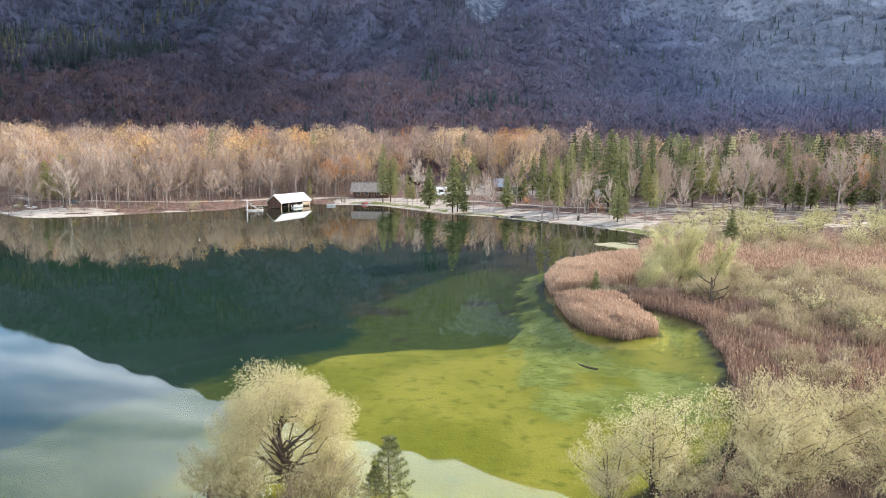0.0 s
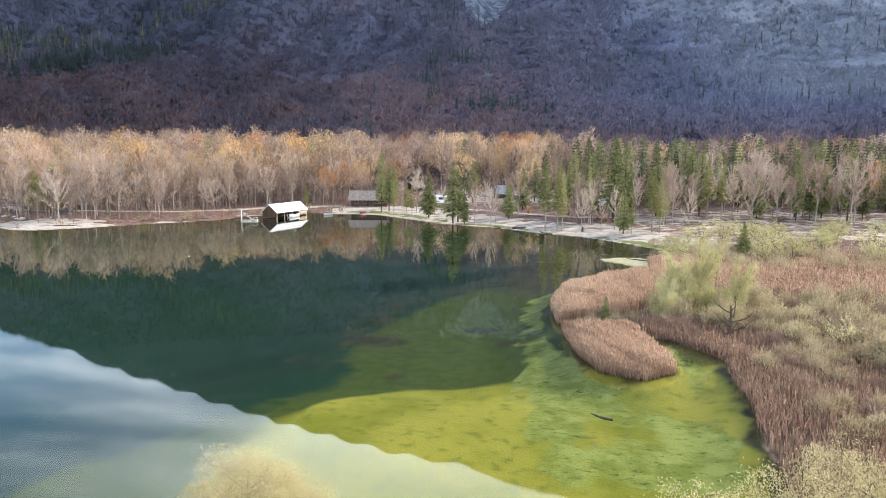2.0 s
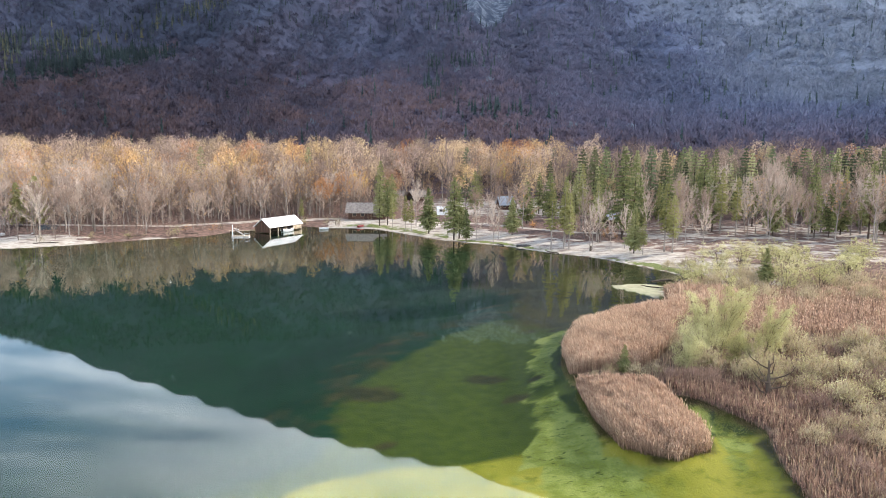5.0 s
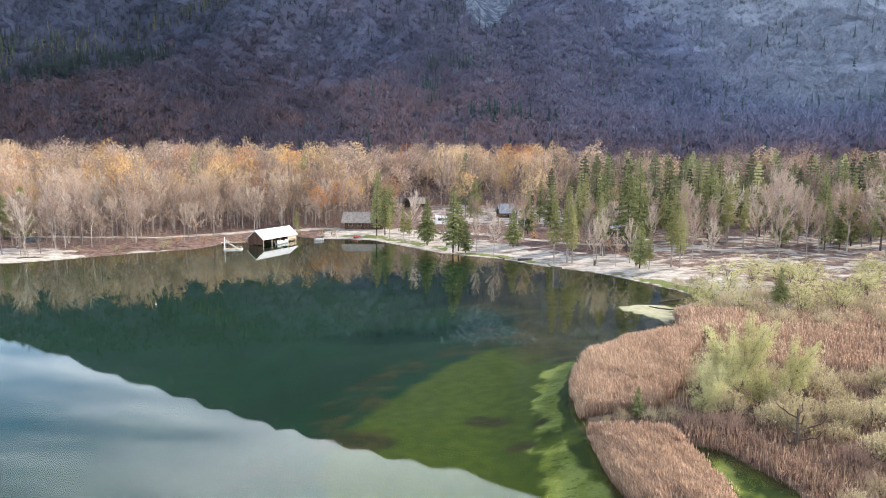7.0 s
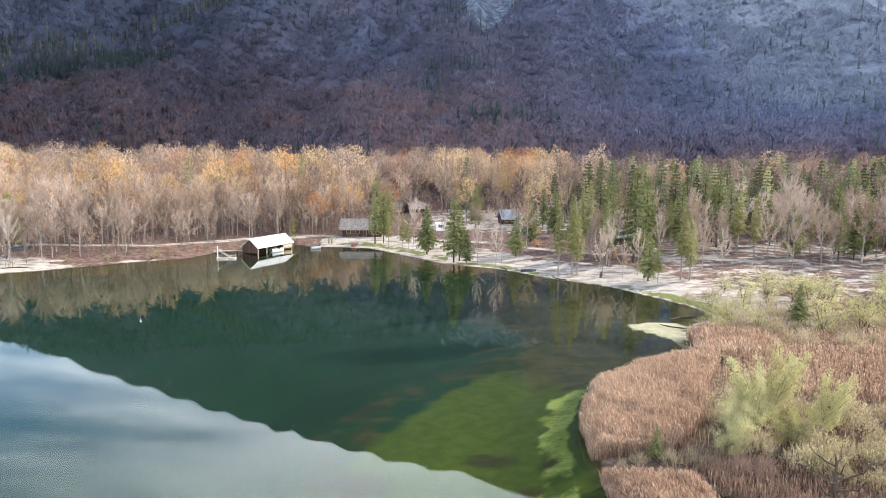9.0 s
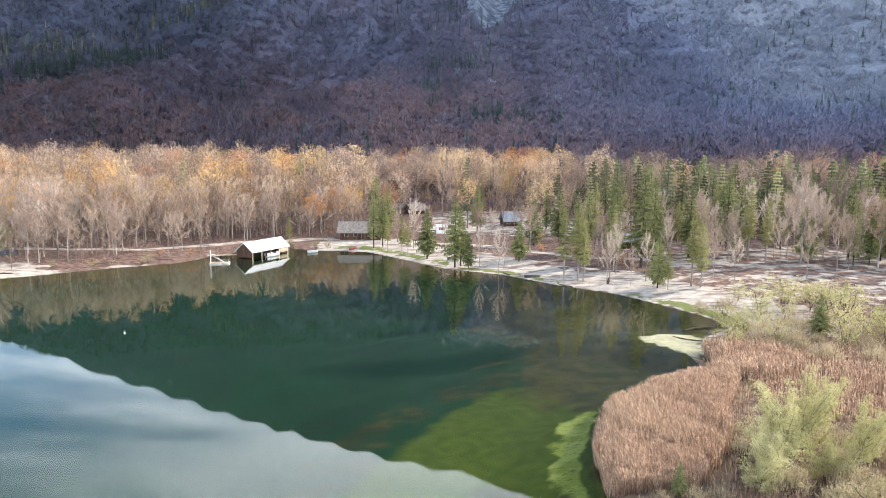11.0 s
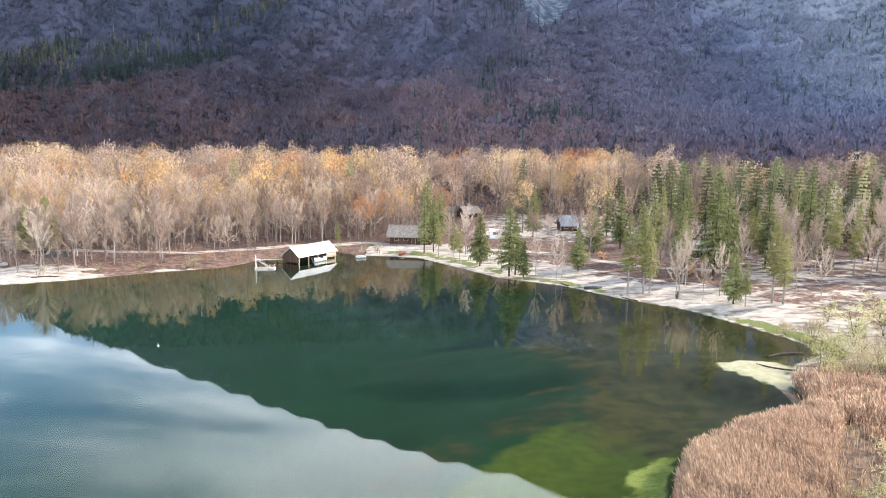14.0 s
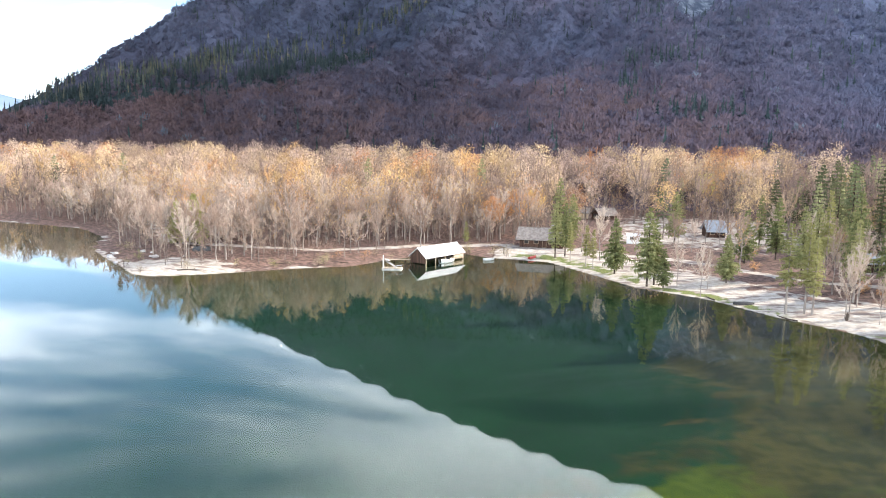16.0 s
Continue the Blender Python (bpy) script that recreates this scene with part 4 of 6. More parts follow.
# ---- the wood: single trees along the edge and on the shore ----
BARE = [kind_of("bare_tree", fan_tree(11 + i, h, w, 400, 0.115, 10, lv), M_BARK_PALE, [M_TWIG, lm])
        for i, (h, w, lv, lm) in enumerate([(16, 4.6, 0, M_LEAF_GOLD), (17.5, 4.4, 0, M_LEAF_GOLD), (15, 4.2, 120, M_LEAF_GOLD),
                                            (18, 4.6, 420, M_LEAF_GOLD), (17, 4.6, 560, M_LEAF_RUST), (14, 4.2, 0, M_LEAF_GOLD)])]
SPRUCE = [kind_of("spruce", conifer(31 + i, h, w * 1.06, c, 17, 9), M_BARK_DARK, [M_SPRUCE]) for i, (h, w, c) in
          enumerate([(14.5, 3.5, 0.17), (16, 3.2, 0.22), (12, 3.5, 0.14), (18, 3.8, 0.16)])]
LARCH = [kind_of("larch", conifer(41 + i, h, w, c, 17, 8, True), M_BARK_PALE, [M_LARCH]) for i, (h, w, c) in enumerate([(14.5, 2.9, 0.34), (13, 2.7, 0.30)])]
YOUNG = [kind_of("young_spruce", conifer(47, 11.5, 3.9, 0.14, 18, 9), M_BARK_DARK, [M_LARCH])]
SHRUB = [kind_of("willow_shrub", leafy_tree(51 + i, h, w, n, 0.27, 3, 5, 0.25, 0.9, 0.10, 140, 0.1, 3), M_BARK_DARK, [M_SHRUB, M_SHRUB_GREY])
         for i, (h, w, n) in enumerate([(3.6, 1.9, 760), (4.4, 2.0, 900)])]
SHRUB += [kind_of("marsh_shrub", twig_bush(53, 2.7, 1.9, 520, 0.06, 60), M_BARK_DARK, [M_SHRUB_GREY, M_SHRUB]),
          kind_of("willow_shrub", leafy_tree(54, 3.6, 2.0, 760, 0.27, 3, 5, 0.25, 0.9, 0.10, 140, 0.1, 3), M_BARK_DARK, [M_WILLOW, M_SHRUB_GREY]),
          kind_of("marsh_shrub", twig_bush(55, 2.5, 1.8, 420, 0.055, 260, 0.17), M_BARK_DARK, [M_SHRUB_GREY, M_SHRUB]),
          kind_of("marsh_shrub", twig_bush(56, 2.0, 1.7, 520, 0.05), M_BARK_DARK, [M_RUSSET, M_SHRUB])]

BARE_LABEL = ["leafless grey-barked beech at the forest edge", "leafless tall beech with pale bark", "nearly bare beech with a few golden leaves",
              "tall beech with thin golden autumn crown", "beech with rust-brown autumn leaves", "small leafless beech with fine grey twigs"]


def scatter(x0, x1, y0, y1, gap, seed):
    r = np.random.default_rng(seed)
    px, py = np.meshgrid(np.arange(x0, x1, gap), np.arange(y0, y1, gap))
    px = px.ravel() + r.uniform(-0.48, 0.48, px.size) * gap
    py = py.ravel() + r.uniform(-0.48, 0.48, py.size) * gap
    return px, py, r


HOUSES = [(-33, 216, 9), (-25, 283, 8), (-33, 283, 6), (8, 249, 8), (36, 205, 5), (-12, 228.6, 4), (-38, 300, 4)]


def clear_of(px, py, room=0.0):
    ok = np.ones(px.shape, bool)
    for hx, hy, hr in HOUSES:
        ok &= np.hypot(px - hx, py - hy) > hr + room
    return ok


def open_ground(px, py):
    """1 where the wood opens: the shore meadow and the green among the houses."""
    green_ = step(px, -42, -34) * (1 - step(px, 8, 26)) * (1 - step(py, 268, 296)) * step(py, 195, 200)
    return green_


n_edge = 0
px, py, r = scatter(-200, -40, 150, 262, 5.3, 61)
d = shore_dist(px, py)
trk = line_dist(px, py, TRACKS[0])
keep = (d > 5 + r.uniform(0, 5, d.size)) & (d < 40) & (line_dist(px, py, [(-102, 158), (-113, 184)]) > 3.4) & (trk > 2.2) & clear_of(px, py) & ~((px > -45) & (py < 225))
edge_cells = []
order = np.argsort(d + r.uniform(0, 6, d.size))
for i in order:
    if not keep[i] or n_edge >= 330:
        continue
    n_edge += 1
    edge_cells.append((px[i], py[i]))
    kk = int(r.choice([0, 1, 2, 5])) if d[i] < 18 else int(r.choice(6, p=[.2, .2, .15, .22, .13, .1]))
    plant(BARE[kk], px[i], py[i], height_at(px[i], py[i]) - 0.1, BARE_LABEL[kk], "tree", "trees at the forest edge",
          r.uniform(0, 6.28), (0.63 + 0.29 * r.uniform()) * (0.86 + 0.36 * min(1, d[i] / 36)), r.uniform(1.0, 1.35))
edge_cells = np.array(edge_cells)

# conifers and thin broadleaves that stand singly on the pale shore: kind, x, y, size
SINGLES = [(SPRUCE, 1, -27.6, 203.0, 0.84), (SPRUCE, 1, -25.6, 204.6, 0.80), (LARCH, 1, -23.6, 199.5, 0.70), (LARCH, 1, -19.4, 193.8, 0.72), (LARCH, 1, -17.8, 192.4, 0.66),
           (SPRUCE, 2, -12.9, 187.6, 0.98), (SPRUCE, 0, -6.2, 177.8, 1.04), (SPRUCE, 1, -5.0, 179.0, 0.80), (SPRUCE, 2, -3.3, 176.8, 0.64), (SPRUCE, 2, 7.6, 182.3, 0.78),
           (LARCH, 0, 15.1, 163.5, 1.0), (LARCH, 0, 17.8, 164.0, 1.0), (LARCH, 1, 18.8, 163.4, 0.95), (SPRUCE, 2, 31.0, 157.0, 0.80), (LARCH, 1, 32.4, 155.4, 0.60),
           (LARCH, 0, 37.3, 158.2, 0.98), (LARCH, 1, 38.6, 157.0, 0.92), (SPRUCE, 3, 32.5, 176.5, 1.18), (SPRUCE, 3, 28.0, 181.5, 1.0), (SPRUCE, 3, 37.0, 186.0, 1.05),
           (SPRUCE, 1, 24.0, 194.0, 0.9), (SPRUCE, 2, 12.5, 206.0, 1.0), (SPRUCE, 0, -2.0, 234.0, 0.95), (LARCH, 0, 26.0, 172.0, 0.95), (SPRUCE, 1, 46.0, 190.0, 1.05),
           (SPRUCE, 3, 58.0, 193.0, 1.0), (LARCH, 0, 45.0, 178.0, 0.95), (YOUNG, 0, -115.2, 181.8, 1.0), (YOUNG, 0, -111.2, 183.2, 1.15), (YOUNG, 0, -112.8, 186.0, 0.9),
           (LARCH, 1, -50.5, 208.0, 0.55), (SPRUCE, 2, 70.0, 186.0, 1.0), (SPRUCE, 3, 82.0, 192.0, 1.0), (SPRUCE, 3, -31.0, 228.0, 0.95), (SPRUCE, 0, -27.0, 224.0, 0.9)]
for fam, n, x, y, s in SINGLES:
    fir = fam is SPRUCE
    plant(fam[n], x, y, height_at(x, y) - 0.1, "dark green spruce on the pale lake shore" if fir else "bushy yellow-green young spruce at the forest edge" if fam is YOUNG else "yellow-green larch with a bare lower trunk",
          "conifer", "conifers on the shore", 2.4 * x, s)
for x, y, s in ((-0.9, 177.9, 0.66), (3.0, 172.2, 0.72), (4.2, 177.0, 0.62), (24.1, 178.1, 0.8), (22.9, 162.0, 0.72), (23.5, 162.3, 0.66), (26.8, 159.4, 0.55), (30.2, 162.3, 0.7),
                (5.6, 236.0, 0.7), (8.8, 233.5, 0.62), (11.2, 238.0, 0.66), (41.0, 163.0, 0.75), (43.5, 165.5, 0.8), (46.0, 161.5, 0.7)):
    plant(BARE[5], x, y, height_at(x, y) - 0.1, "slender leafless broadleaf tree on sandy ground", "tree", "bare trees on the shore", 3 * x, s, 0.8)
px, py, r = scatter(-30, 110, 150, 235, 6.5, 67)
d = shore_dist(px, py)
keep = (d > 9) & (r.uniform(0, 1, d.size) < np.where(px > 24, 0.62, 0.30)) & clear_of(px, py, 1) & ~((px > 40) & (py < 160 + 0.1 * px))
keep &= ~((px > 34) & (px < 60) & (py < 172))
for i in np.flatnonzero(keep)[:210]:
    kk = int(r.choice([0, 5, 5, 2, 1]))
    plant(BARE[kk], px[i], py[i], height_at(px[i], py[i]) - 0.1, "slender leafless broadleaf tree on sandy ground", "tree", "bare trees on the shore",
          r.uniform(0, 6.28), r.uniform(0.42, 0.92) + 0.15 * (px[i] > 38), r.uniform(0.8, 1.25))


px, py, r = scatter(22, 125, 172, 240, 9.0, 69)
for i in np.flatnonzero((r.uniform(0, 1, px.size) < 0.62) & clear_of(px, py, 2) & (py > 176 + 0.06 * px)):
    fam, kk = (SPRUCE, int(r.integers(0, 4))) if r.uniform() < 0.6 else (LARCH, int(r.integers(0, 2)))
    plant(fam[kk], px[i], py[i], height_at(px[i], py[i]) - 0.1, "tall grey-green spruce among bare trees" if fam is SPRUCE else "thin olive-green larch among bare trees",
          "conifer", "conifers among the bare trees", r.uniform(0, 6), r.uniform(0.7, 1.2), r.uniform(0.75, 1.0))


# ---- the wood behind: too many to count ----
def stand(name, makers, px, py, pz, size, tint, mats, label, category, smooth=False):
    """Many plants in one mesh: each maker is (vertices, triangles, slots)."""
    out, r = Geo(), np.random.default_rng(77)
    pick, turn = r.integers(0, len(makers), len(px)), r.uniform(0, 6.28, len(px))
    for n, (v, t, m, _) in enumerate(makers):
        ids = np.flatnonzero(pick == n)
        if not len(ids):
            continue
        c, s = np.cos(turn[ids])[:, None], np.sin(turn[ids])[:, None]
        sz = size[ids][:, None]
        w = np.stack([(v[:, 0] * c - v[:, 1] * s) * sz + px[ids][:, None], (v[:, 0] * s + v[:, 1] * c) * sz + py[ids][:, None],
                      v[:, 2] * sz + pz[ids][:, None]], 2).reshape(-1, 3)
        tt = (t[None] + (np.arange(len(ids)) * len(v))[:, None, None]).reshape(-1, 3)
        out.add(w, tt, 0, np.repeat(tint[ids], len(v), 0))
        out.m[-1] = np.tile(m, len(ids))
    ob = part(name, out, mats, smooth=smooth)
    return tagged(ob, label, category, kind="stuff")


def merged(pair, slot=(0, 1)):
    g = Geo()
    for p, s in zip(pair, slot):
        v, t, m, c = p.joined()
        g.add(v, t, s)
    return g.joined()


far_bare = [merged(fan_tree(81 + i, 18.5, 4.6, 180, 0.17, 9)) for i in range(5)]
far_leafy = [merged(round_tree(181 + i, 19.5, 5.2, 620, 0.175)) for i in range(5)]
px, py, r = scatter(-340, 215, 168, 352, 6.6, 71)
d = shore_dist(px, py)
op = open_ground(px, py)
keep = (d > 7) & (clear_of(px, py, 1)) & (r.uniform(0, 1, d.size) > op * 0.93) & (line_dist(px, py, TRACKS[1]) > 3) & (line_dist(px, py, TRACKS[0]) > 3)
keep &= ~((px > -46) & (py < 226) & (px < 110)) & ~((px > -205) & (px < -40) & (d < 38))
mixed = step(px, 10, 60) * 0.62 + 0.035
conif = r.uniform(0, 1, d.size) < mixed * np.where(px > 40, 1.0, py < 330)
leafy = r.uniform(0, 1, d.size) < np.where(px < -40, 0.25 + 0.65 * step(d + 10 * waves(px, py, 0.06, 74), 42, 75), 0.40 + 0.35 * step(py, 270, 310))
for name, makers, sel, base, label in (("beech_wood", far_bare, keep & ~conif & ~leafy, 0.22, "dense leafless beech wood with fine pale twigs"),
                                       ("golden_beech_wood", far_leafy, keep & ~conif & leafy, 0.47, "beeches with golden and rusty autumn crowns")):
    ids = np.flatnonzero(sel)
    sz = r.uniform(0.72, 1.16, len(ids)) * (0.77 + 0.42 * step(py[ids], 205, 300)) * np.where(r.uniform(0, 1, len(ids)) < 0.15, 0.66, 1.0)
    gold = np.clip(base + r.normal(0, 0.27, len(ids)) - 0.22 * step(px[ids], 10, 60) + 0.16 * step(px[ids], -50, 0) * (py[ids] > 285) + 0.16 * waves(px[ids], py[ids], 0.05, 73), 0, 1)
    stand(name, makers, px[ids], py[ids], land_height(px[ids], py[ids]), sz, np.column_stack([gold, r.uniform(0.0, 0.85, len(ids)) + 0.05 * (name != "beech_wood")]), [M_BARK_MID, M_FOREST], label, "forest")
far_fir = [merged(conifer(91 + i, 20, 4.0, 0.08, 19, 5, False, (0.6, 0.92), 2.0)) for i in range(3)]
ids = np.flatnonzero(keep & conif)
stand("spruce_wood", far_fir, px[ids], py[ids], land_height(px[ids], py[ids]), r.uniform(0.5, 1.12, len(ids)), r.uniform(0, 1, (len(ids), 2)), [M_BARK_DARK, M_CONIFERS],
      "dark green spruces among bare trees on level ground", "forest")

# slim young stems between the edge trees
px, py, r = scatter(-205, -36, 150, 262, 3.3, 79)
d = shore_dist(px, py)
ids = np.flatnonzero((d > 6) & (d < 60) & (line_dist(px, py, TRACKS[0]) > 2) & clear_of(px, py) & ~((px > -46) & (py < 222)) & (r.uniform(0, 1, d.size) < 0.75))
poles = [merged(fan_tree(85 + i, 10, 1.7, 50, 0.10, 5)) for i in range(4)]
stand("pole_wood", poles, px[ids], py[ids], land_height(px[ids], py[ids]) - 0.1, r.uniform(0.45, 1.1, len(ids)), np.column_stack([r.uniform(0.1, 0.5, len(ids)), r.uniform(0.1, 0.7, len(ids))]),
      [M_BARK_MID, M_FOREST], "thin young stems crowded between the beeches", "forest")

# low growth under the trees
px, py, r = scatter(-205, -36, 150, 262, 2.6, 75)
d = shore_dist(px, py)
ids = np.flatnonzero((d > 3.5) & (r.uniform(0, 1, d.size) < 0.4) & (line_dist(px, py, TRACKS[0]) > 2) & clear_of(px, py) & ~((px > -46) & (py < 222)))
bush = [leafy_tree(95 + i, 3.0, 1.2, 30, 0.3, 2, 4, 0.1, 1.2, 0.05, 60, 0.1, 3)[1].joined() for i in range(3)]
stand("undergrowth", bush, px[ids], py[ids], land_height(px[ids], py[ids]), r.uniform(0.5, 1.4, len(ids)), np.column_stack([r.uniform(0, 0.35, len(ids)), r.uniform(0, 0.4, len(ids))]),
      [M_FOREST, M_FOREST], "thin leafless undergrowth beneath the beeches", "undergrowth")

px, py, r = scatter(-60, 112, 280, 336, 4.6, 76)
ids = np.flatnonzero(clear_of(px, py, 1) & (open_ground(px, py) < 0.4))
stand("undergrowth", bush, px[ids], py[ids], land_height(px[ids], py[ids]), r.uniform(1.2, 2.6, len(ids)), np.column_stack([r.uniform(0, 0.8, len(ids)), r.uniform(0, 1, len(ids))]),
      [M_FOREST, M_FOREST], "young leafless growth beneath the beeches behind the green", "undergrowth")

# ---- the mountain's woods ----
rh = np.random.default_rng(101)


def tuft(seed, n=22, fir=False, fine=1.0, sink=3.0):
    r = np.random.default_rng(seed)
    if fir:
        a, h = r.uniform(0, 6.28, n), r.uniform(0, 1, n)
        base = np.column_stack([np.zeros(n), np.zeros(n), 2 + 12 * h])
        return Geo().add(*blades(base, unit(np.column_stack([np.cos(a), np.sin(a), np.full(n, -0.5)])), 3.4 * (1.05 - h), 1.6, r)).add(
            *blades(np.array([[0, 0, 5.0], [0, 0, 5.0]]), np.array([[0, 0, 1.0], [0, 0, 1.0]]), 11, 1.6, r)).joined()
    # a rounded brush of upright twigs
    u = unit(r.normal(size=(n, 3)) + (0, 0, 0.35))
    at = u * (3.3, 3.3, 3.0) * r.uniform(0.35, 1.0, (n, 1)) + (0, 0, 5.2 - sink)
    face = unit(u + np.array([0, 0, 0.35]) + r.normal(0, 0.22, (n, 3)))
    way = unit(u * 0.45 + np.array([0, 0, 0.75]) + r.normal(0, 0.3, (n, 3)))
    return Geo().add(*blades(at, way, fine * r.uniform(2.6, 4.6, n), fine * r.uniform(1.1, 2.2, n), r, face)).joined()


def hill_stand(name, count, r0, r1, label, size, seed, blades_each, fine):
    r = np.random.default_rng(seed)
    az = r.uniform(-57, 37, count)
    rad = np.sqrt(r.uniform(r0 ** 2, r1 ** 2, count))
    ridge_r = np.interp(az, AZ, RIDGE)
    z = mountain_z(az, rad)
    el = np.degrees(np.arctan2(z - 20, rad))
    ok = (rad < ridge_r - 20) & (cliffy(az, rad) < 0.4 + r.uniform(0, 0.5, count)) & (el < 13.5) & (rad * np.cos(np.radians(az)) > 305)
    az, rad, z, el = az[ok], rad[ok], z[ok], el[ok]
    x, y = rad * np.sin(np.radians(az)), 30 + rad * np.cos(np.radians(az))
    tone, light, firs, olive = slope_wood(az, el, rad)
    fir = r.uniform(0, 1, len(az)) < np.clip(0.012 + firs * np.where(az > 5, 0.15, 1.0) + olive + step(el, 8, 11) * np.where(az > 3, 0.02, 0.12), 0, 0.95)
    # the same painted haze greys and lightens the trees on the right
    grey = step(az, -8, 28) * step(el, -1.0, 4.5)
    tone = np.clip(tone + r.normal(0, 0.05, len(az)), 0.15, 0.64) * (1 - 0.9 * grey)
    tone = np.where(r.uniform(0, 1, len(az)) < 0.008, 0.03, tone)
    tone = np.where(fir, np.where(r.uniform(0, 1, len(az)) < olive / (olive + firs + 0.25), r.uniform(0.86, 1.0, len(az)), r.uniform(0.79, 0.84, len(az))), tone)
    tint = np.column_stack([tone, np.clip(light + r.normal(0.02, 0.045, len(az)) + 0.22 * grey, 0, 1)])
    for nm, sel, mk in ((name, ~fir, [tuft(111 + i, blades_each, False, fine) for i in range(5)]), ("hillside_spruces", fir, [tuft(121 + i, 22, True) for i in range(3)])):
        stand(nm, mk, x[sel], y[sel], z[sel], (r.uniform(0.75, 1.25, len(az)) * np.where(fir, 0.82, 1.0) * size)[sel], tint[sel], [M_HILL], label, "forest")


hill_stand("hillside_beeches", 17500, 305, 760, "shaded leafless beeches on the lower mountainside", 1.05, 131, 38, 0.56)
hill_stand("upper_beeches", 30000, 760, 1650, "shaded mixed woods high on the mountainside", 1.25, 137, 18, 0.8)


# ---- the marsh: reeds, sedge and shrubs ----
def reed_bed(name, px, py, pz, tall, wide, tint, label, mat, plume=True, seed=5):
    r = np.random.default_rng(seed)
    n = len(px)
    base = np.column_stack([px, py, pz - 0.1])
    way = unit(np.column_stack([r.normal(0, 0.15, n) - 0.06, r.normal(0, 0.15, n), np.ones(n)]))
    g = Geo()
    tc = np.repeat(tint, 3, 0)
    stem = tc.reshape(n, 3, 2) - np.array([[0.28, 0.16], [0.28, 0.16], [0, 0]])     # browner and darker towards the foot
    g.add(*blades(base, way, tall, wide, r), 0, np.clip(stem, 0, 1).reshape(-1, 2))
    lf = unit(way * 0.9 + r.normal(0, 0.17, (n, 3)))
    g.add(*blades(base + way * (tall * r.uniform(0.2, 0.6, n))[:, None], lf, tall * 0.4, wide * 0.9, r), 0, tc)
    if plume:
        top = base + way * (tall * 0.86)[:, None]
        light = np.clip(tc + np.array([0.10, 0.05]), 0, 1)
        g.add(*blades(top, unit(way + np.array([-0.25, 0, 0])), tall * 0.2, wide * 1.4, r), 0, light)
    return tagged(part(name, g, [mat]), label, "reeds", kind="stuff")


def random_in(n, x0, x1, y0, y1, seed):
    r = np.random.default_rng(seed)
    return r.uniform(x0, x1, n), r.uniform(y0, y1, n), r


def oval(px, py, cx, cy, rx, ry, ang=0.0):
    a = radians(ang)
    u, w = (px - cx) * math.cos(a) + (py - cy) * math.sin(a), -(px - cx) * math.sin(a) + (py - cy) * math.cos(a)
    return np.hypot(u / rx, w / ry)


def reeds(name, n, x0, x1, y0, y1, seed, mask, tall, wide, label, tone=0.5, mat=None, plume=True):
    px, py, r = random_in(n, x0, x1, y0, y1, seed)
    d = shore_dist(px, py)
    k = mask(px, py, d, r)
    px, py, d = px[k], py[k], d[k]
    clump = 0.5 + 0.5 * waves(px, py, 0.9, seed + 1)
    h = tall * (0.78 + 0.22 * step(d + 0.5 * waves(px, py, 1.3, seed + 5), -0.8, 0.8)) * (0.58 + 0.40 * r.uniform(0, 1, len(px)) ** 0.6 + 0.22 * clump + 0.12 * waves(px, py, 2.2, seed + 7) + 0.10 * waves(px, py, 5.0, seed + 8))
    tint = np.column_stack([np.clip(tone + r.normal(0, 0.20, len(px)) + 0.14 * waves(px, py, 0.25, seed + 2), 0, 1), r.uniform(0.1, 0.9, len(px))])
    return reed_bed(name, px, py, np.maximum(land_height(px, py, d), -0.3), h, wide, tint, label, mat or M_REED, plume, seed)


# the front tongue, the larger bed behind it, the bay edge and the wide field inland
reeds("reed_bed", 42000, 8.3, 18.5, 62.5, 79.5, 201, lambda x, y, d, r: (d > -0.5) & (y < 77.6 + 0.8 * waves(x, y, 0.9, 12) - 0.35 * np.maximum(x - 14, 0)) & (x < 17.4) & ((x < 16.2) | (y < 74)),
      1.35, 0.042, "dense tan reeds on a tongue in the water", 0.5)
reeds("reed_bed", 84000, 8.0, 29.0, 80.5, 112, 203, lambda x, y, d, r: (d > -0.5) & (x < 15.5 + 0.5 * (y - 80) + 2 * waves(x, y, 0.3, 8)) & (x < 27) & (y > 81.6 + 0.8 * waves(x, y, 0.8, 9)),
      1.6, 0.046, "dense tan reed bed standing along the lake", 0.55)
reeds("reed_bed", 17000, 17.0, 34.0, 54, 80, 207, lambda x, y, d, r: (d > -0.1) & (d < 2.8 + 1.6 * waves(x, y, 0.5, 4)) & (x > 17.5),
      0.85, 0.042, "reddish-brown reeds fringing a small bay", 0.15)
reeds("reed_bed", 62000, 28, 115, 82, 142, 211, lambda x, y, d, r: (oval(x, y, 66, 110, 46, 15, 8) < 1 + 0.15 * waves(x, y, 0.2, 6)),
      1.35, 0.085, "wide inland field of tan reeds", 0.5)
reeds("reed_bed", 9000, 24, 40, 106, 124, 213, lambda x, y, d, r: (d > 0.0) & (oval(x, y, 30, 114, 6.5, 6) < 1), 1.9, 0.08, "tan reeds beside the sand bar", 0.5)
reeds("sedge", 110000, 14, 120, 42, 150, 217, lambda x, y, d, r: (d > 0.3) & (marshy(x, y) > 0.5) & (r.uniform(0, 1, len(x)) < np.exp(-(y - 42) / 75)),
      1.1, 0.09, "low dry reddish sedge over the marsh", 0.5, M_SEDGE, False)
